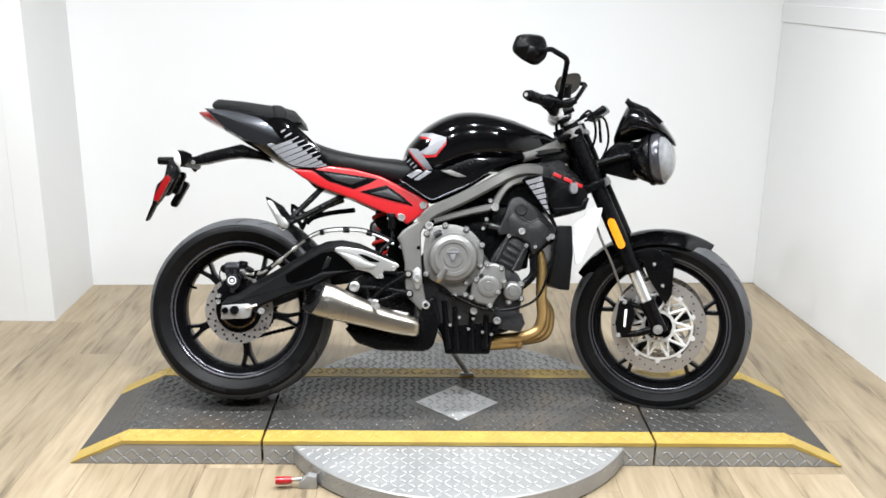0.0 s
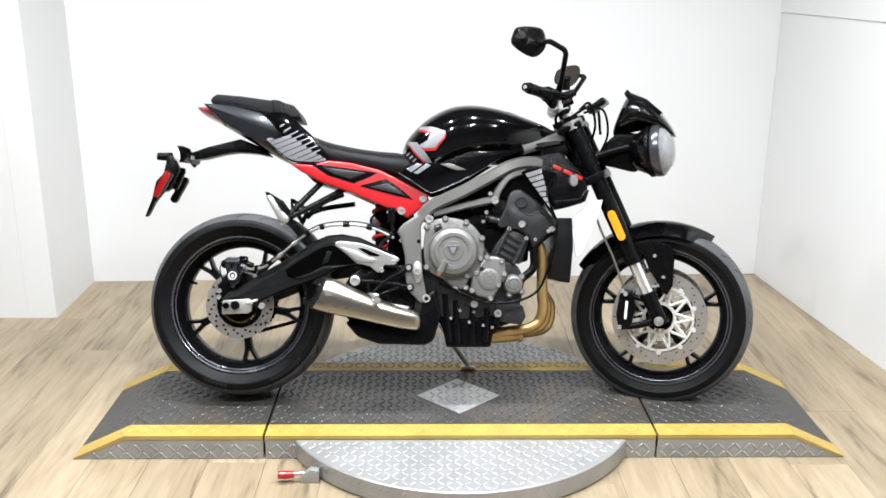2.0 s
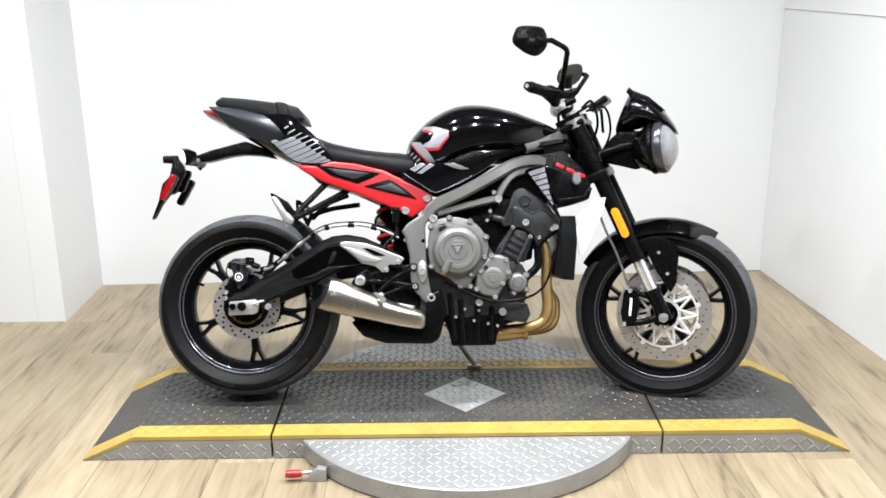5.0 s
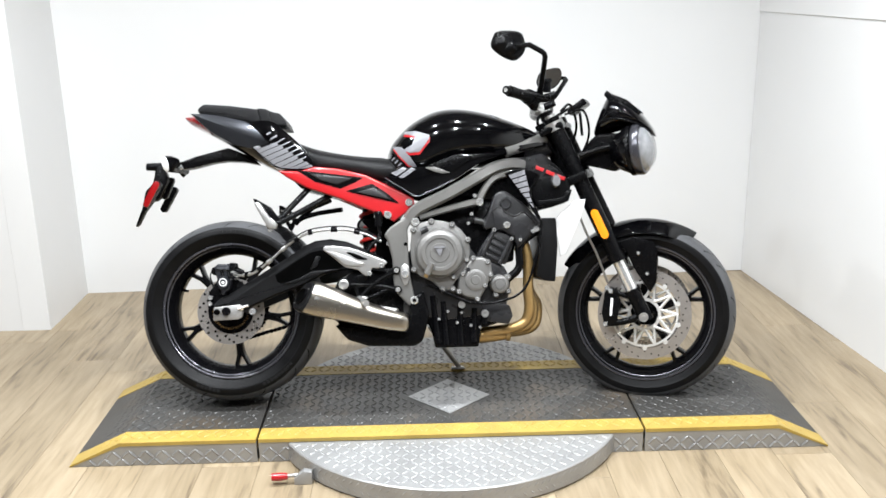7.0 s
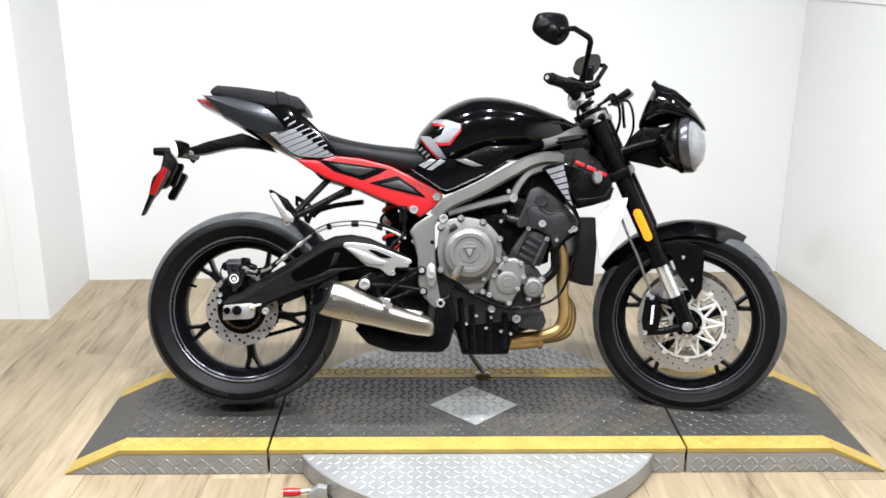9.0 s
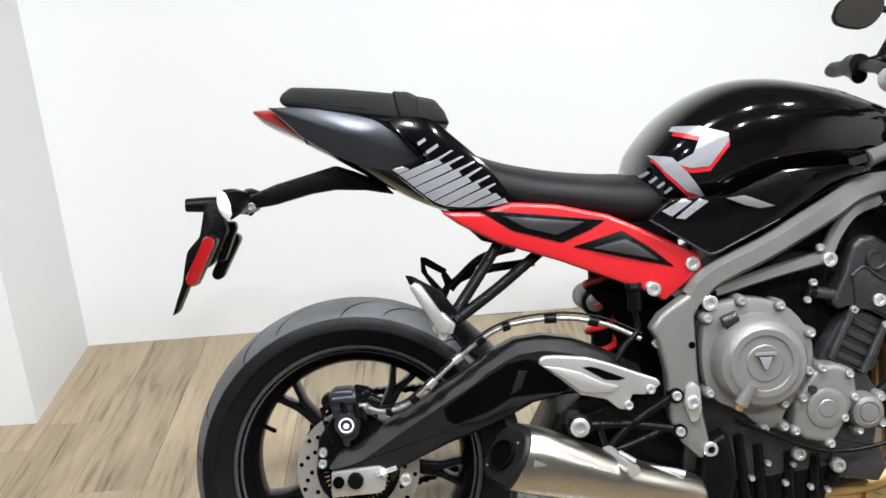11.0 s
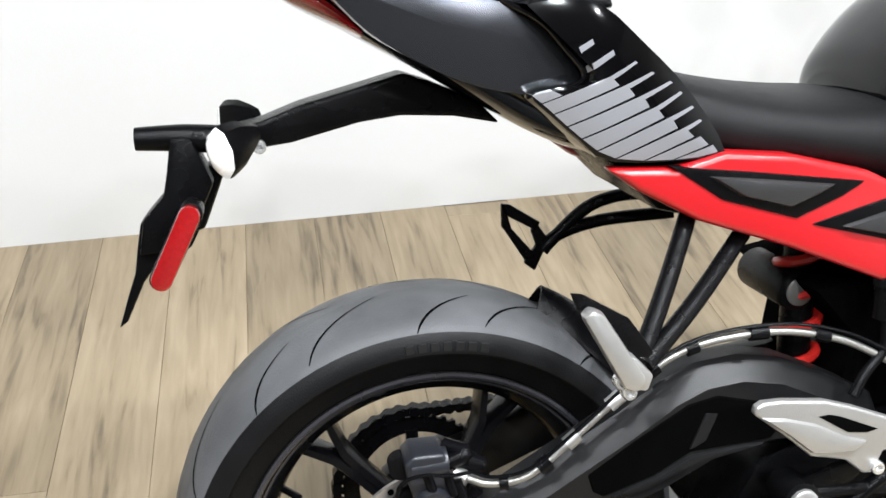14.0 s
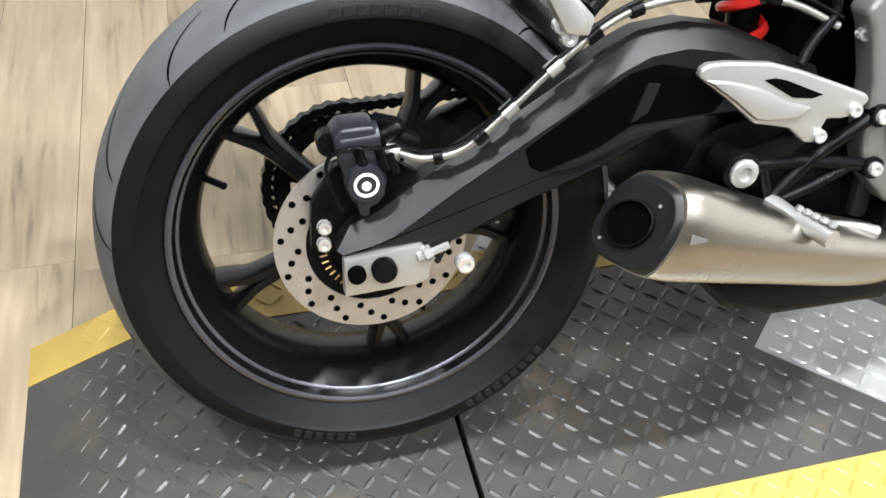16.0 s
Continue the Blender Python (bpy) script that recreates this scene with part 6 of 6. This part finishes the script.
# radiator and shrouds
b = prism([(0.31, 0.611), (0.365, 0.611), (0.369, 0.52), (0.358, 0.399), (0.324, 0.403), (0.295, 0.419), (0.311, 0.511)], -0.125, 0.185, 0.006)
part("radiator", b, M["rubber"], bike, "black radiator")
b = prism([(0.357, 0.597), (0.372, 0.615), (0.425, 0.665), (0.466, 0.671), (0.455, 0.62), (0.415, 0.535), (0.398, 0.49), (0.377, 0.482), (0.372, 0.53)], -0.118, -0.108, 0.003)
part("radiator_cheek", b, M["white"], bike, "pale radiator side plate")
b = prism([(0.194, 0.755), (0.217, 0.768), (0.263, 0.771), (0.313, 0.75), (0.297, 0.728), (0.28, 0.707), (0.282, 0.671), (0.312, 0.603), (0.299, 0.609), (0.253, 0.682), (0.213, 0.735)], -0.172, -0.150, 0.004)
shroud = part("radiator_shroud", b, M["gloss"], bike, "gloss black radiator shroud with grey slashes")
for i in range(7):
    a0, a1 = [(0.206, 0.75), (0.284, 0.643)]
    c0, c1 = [(0.262, 0.768), (0.289, 0.639)]
    f, g = i / 7, (i + 0.8) / 7
    L = lambda p, q, t: (p[0] + (q[0] - p[0]) * t, p[1] + (q[1] - p[1]) * t)
    reach = 0.95 if i < 4 else 0.8
    patch("shroud_slash", (L(a0, a1, f), L(L(a0, a1, f), L(c0, c1, f), reach), L(L(a0, a1, g), L(c0, c1, g), reach * 0.97), L(a0, a1, g)), shroud, M["decal"], 0.0008, shroud, 6)
b = prism([(0.280, 0.745), (0.298, 0.790), (0.345, 0.785), (0.392, 0.752), (0.412, 0.708), (0.40, 0.66), (0.35, 0.645), (0.305, 0.635), (0.28, 0.69)], -0.155, -0.10, 0.008)
scoop = part("air_scoop", b, M["satin"], bike, "black air scoop")
part("scoop_lip", prism([(0.305, 0.645), (0.345, 0.655), (0.402, 0.662), (0.415, 0.70), (0.40, 0.70), (0.385, 0.675), (0.34, 0.668), (0.30, 0.665)], -0.162, -0.15, 0.003), M["satin"], scoop)
for i in range(3):
    part("red_mark", prism([(0.300 + 0.034 * i, 0.782 - 0.015 * i), (0.326 + 0.034 * i, 0.771 - 0.015 * i), (0.322 + 0.034 * i, 0.760 - 0.015 * i), (0.296 + 0.034 * i, 0.771 - 0.015 * i)], -0.158, -0.15, 0.001), M["red"], scoop)
b = lathe([(0, 0), (0.016, 0.002), (0.021, 0.016), (0.019, 0.03), (0, 0.032)], 0, 0, 20)
b.transform(Matrix.Translation((0.362, -0.185, 0.728)) @ Matrix.Diagonal((0.75, 1, 1.05, 1)))
part("front_indicator", b, M["lampglass"], bike, "clear front indicator")
part("indicator_stalk", tube([(0.362, -0.165, 0.728), (0.362, -0.11, 0.735)], 0.008, 10, 1), M["satin"], bike)
b = prism([(0.17, 0.80), (0.33, 0.83), (0.40, 0.76), (0.33, 0.64), (0.24, 0.66), (0.12, 0.68), (-0.02, 0.70)], -0.105, 0.16, 0.012)
part("airbox", b, M["satin"], bike)
part("brake_line", turned(tube([(0.47, -0.10, 0.66), (0.50, -0.115, 0.58), (0.535, -0.105, 0.50), (0.57, -0.095, 0.40)], 0.0042, 8)), M["hose"], bike)
part("wheel_cable", tube([(x, -0.162, z) for x, z in [(0.312, 0.598), (0.305, 0.534), (0.29, 0.477), (0.252, 0.381), (0.18, 0.342), (0.081, 0.338), (-0.011, 0.375), (-0.067, 0.4)]], 0.0042, 8), M["satin"], bike, "black plastic cable")
part("coolant_hose", tube([(0.20, -0.11, 0.41), (0.24, -0.11, 0.45), (0.245, -0.11, 0.52), (0.30, -0.10, 0.57)], 0.013, 12), M["satin"], bike)

# ---------------------------------------------------------------- latch of the turntable
latch = thing("turntable_latch", "steel latch with a red plastic handle on the floor", "latch", Matrix.Translation((-0.475, -0.415, 0)))
part("bracket", prism([(-0.01, 0), (0.045, 0), (0.045, 0.04), (0.02, 0.045), (-0.01, 0.02)], -0.012, 0.012, 0.003), M["plate"], latch)
part("pin", tube([(0.0, 0, 0.028), (-0.035, -0.004, 0.026)], 0.006, 10, 1), M["alloy"], latch)
part("handle", tube([(-0.03, -0.003, 0.026), (-0.05, -0.006, 0.026), (-0.078, -0.009, 0.027)], [0.010, 0.0125, 0.0115], 14, 3), M["red"], latch, "red plastic handle")

# ---------------------------------------------------------------- floor planks, cut off under the walls
PW, PL = 0.182, 1.22
plank_meshes = {}


def plank_mesh(length):
    key = round(length, 3)
    if key not in plank_meshes:
        b = bmesh.new()
        box(b, 0, PW - 0.0009, 0, key - 0.0009, -0.004, 0.0, 0.0004)
        me = bpy.data.meshes.new("plank")
        b.to_mesh(me)
        b.free()
        me.materials.append(M["plank"])
        plank_meshes[key] = me
    return plank_meshes[key]


rng = random.Random(4)
for i in range(36):
    off = rng.uniform(0, PL)
    for j in range(-1, 5):
        x, y = -4.25 + i * PW, -4.2 + off + j * PL
        lo, hi = max(y, -4.08), min(y + PL, 1.03 if x + PW < -1.86 else 1.5 if x < -0.4 else 1.56)
        if x > 2.2 or hi - lo < 0.03:
            continue
        pl = new("plank", plank_mesh(hi - lo))
        pl.location = (x, lo, 0)
        pl.parent = floor
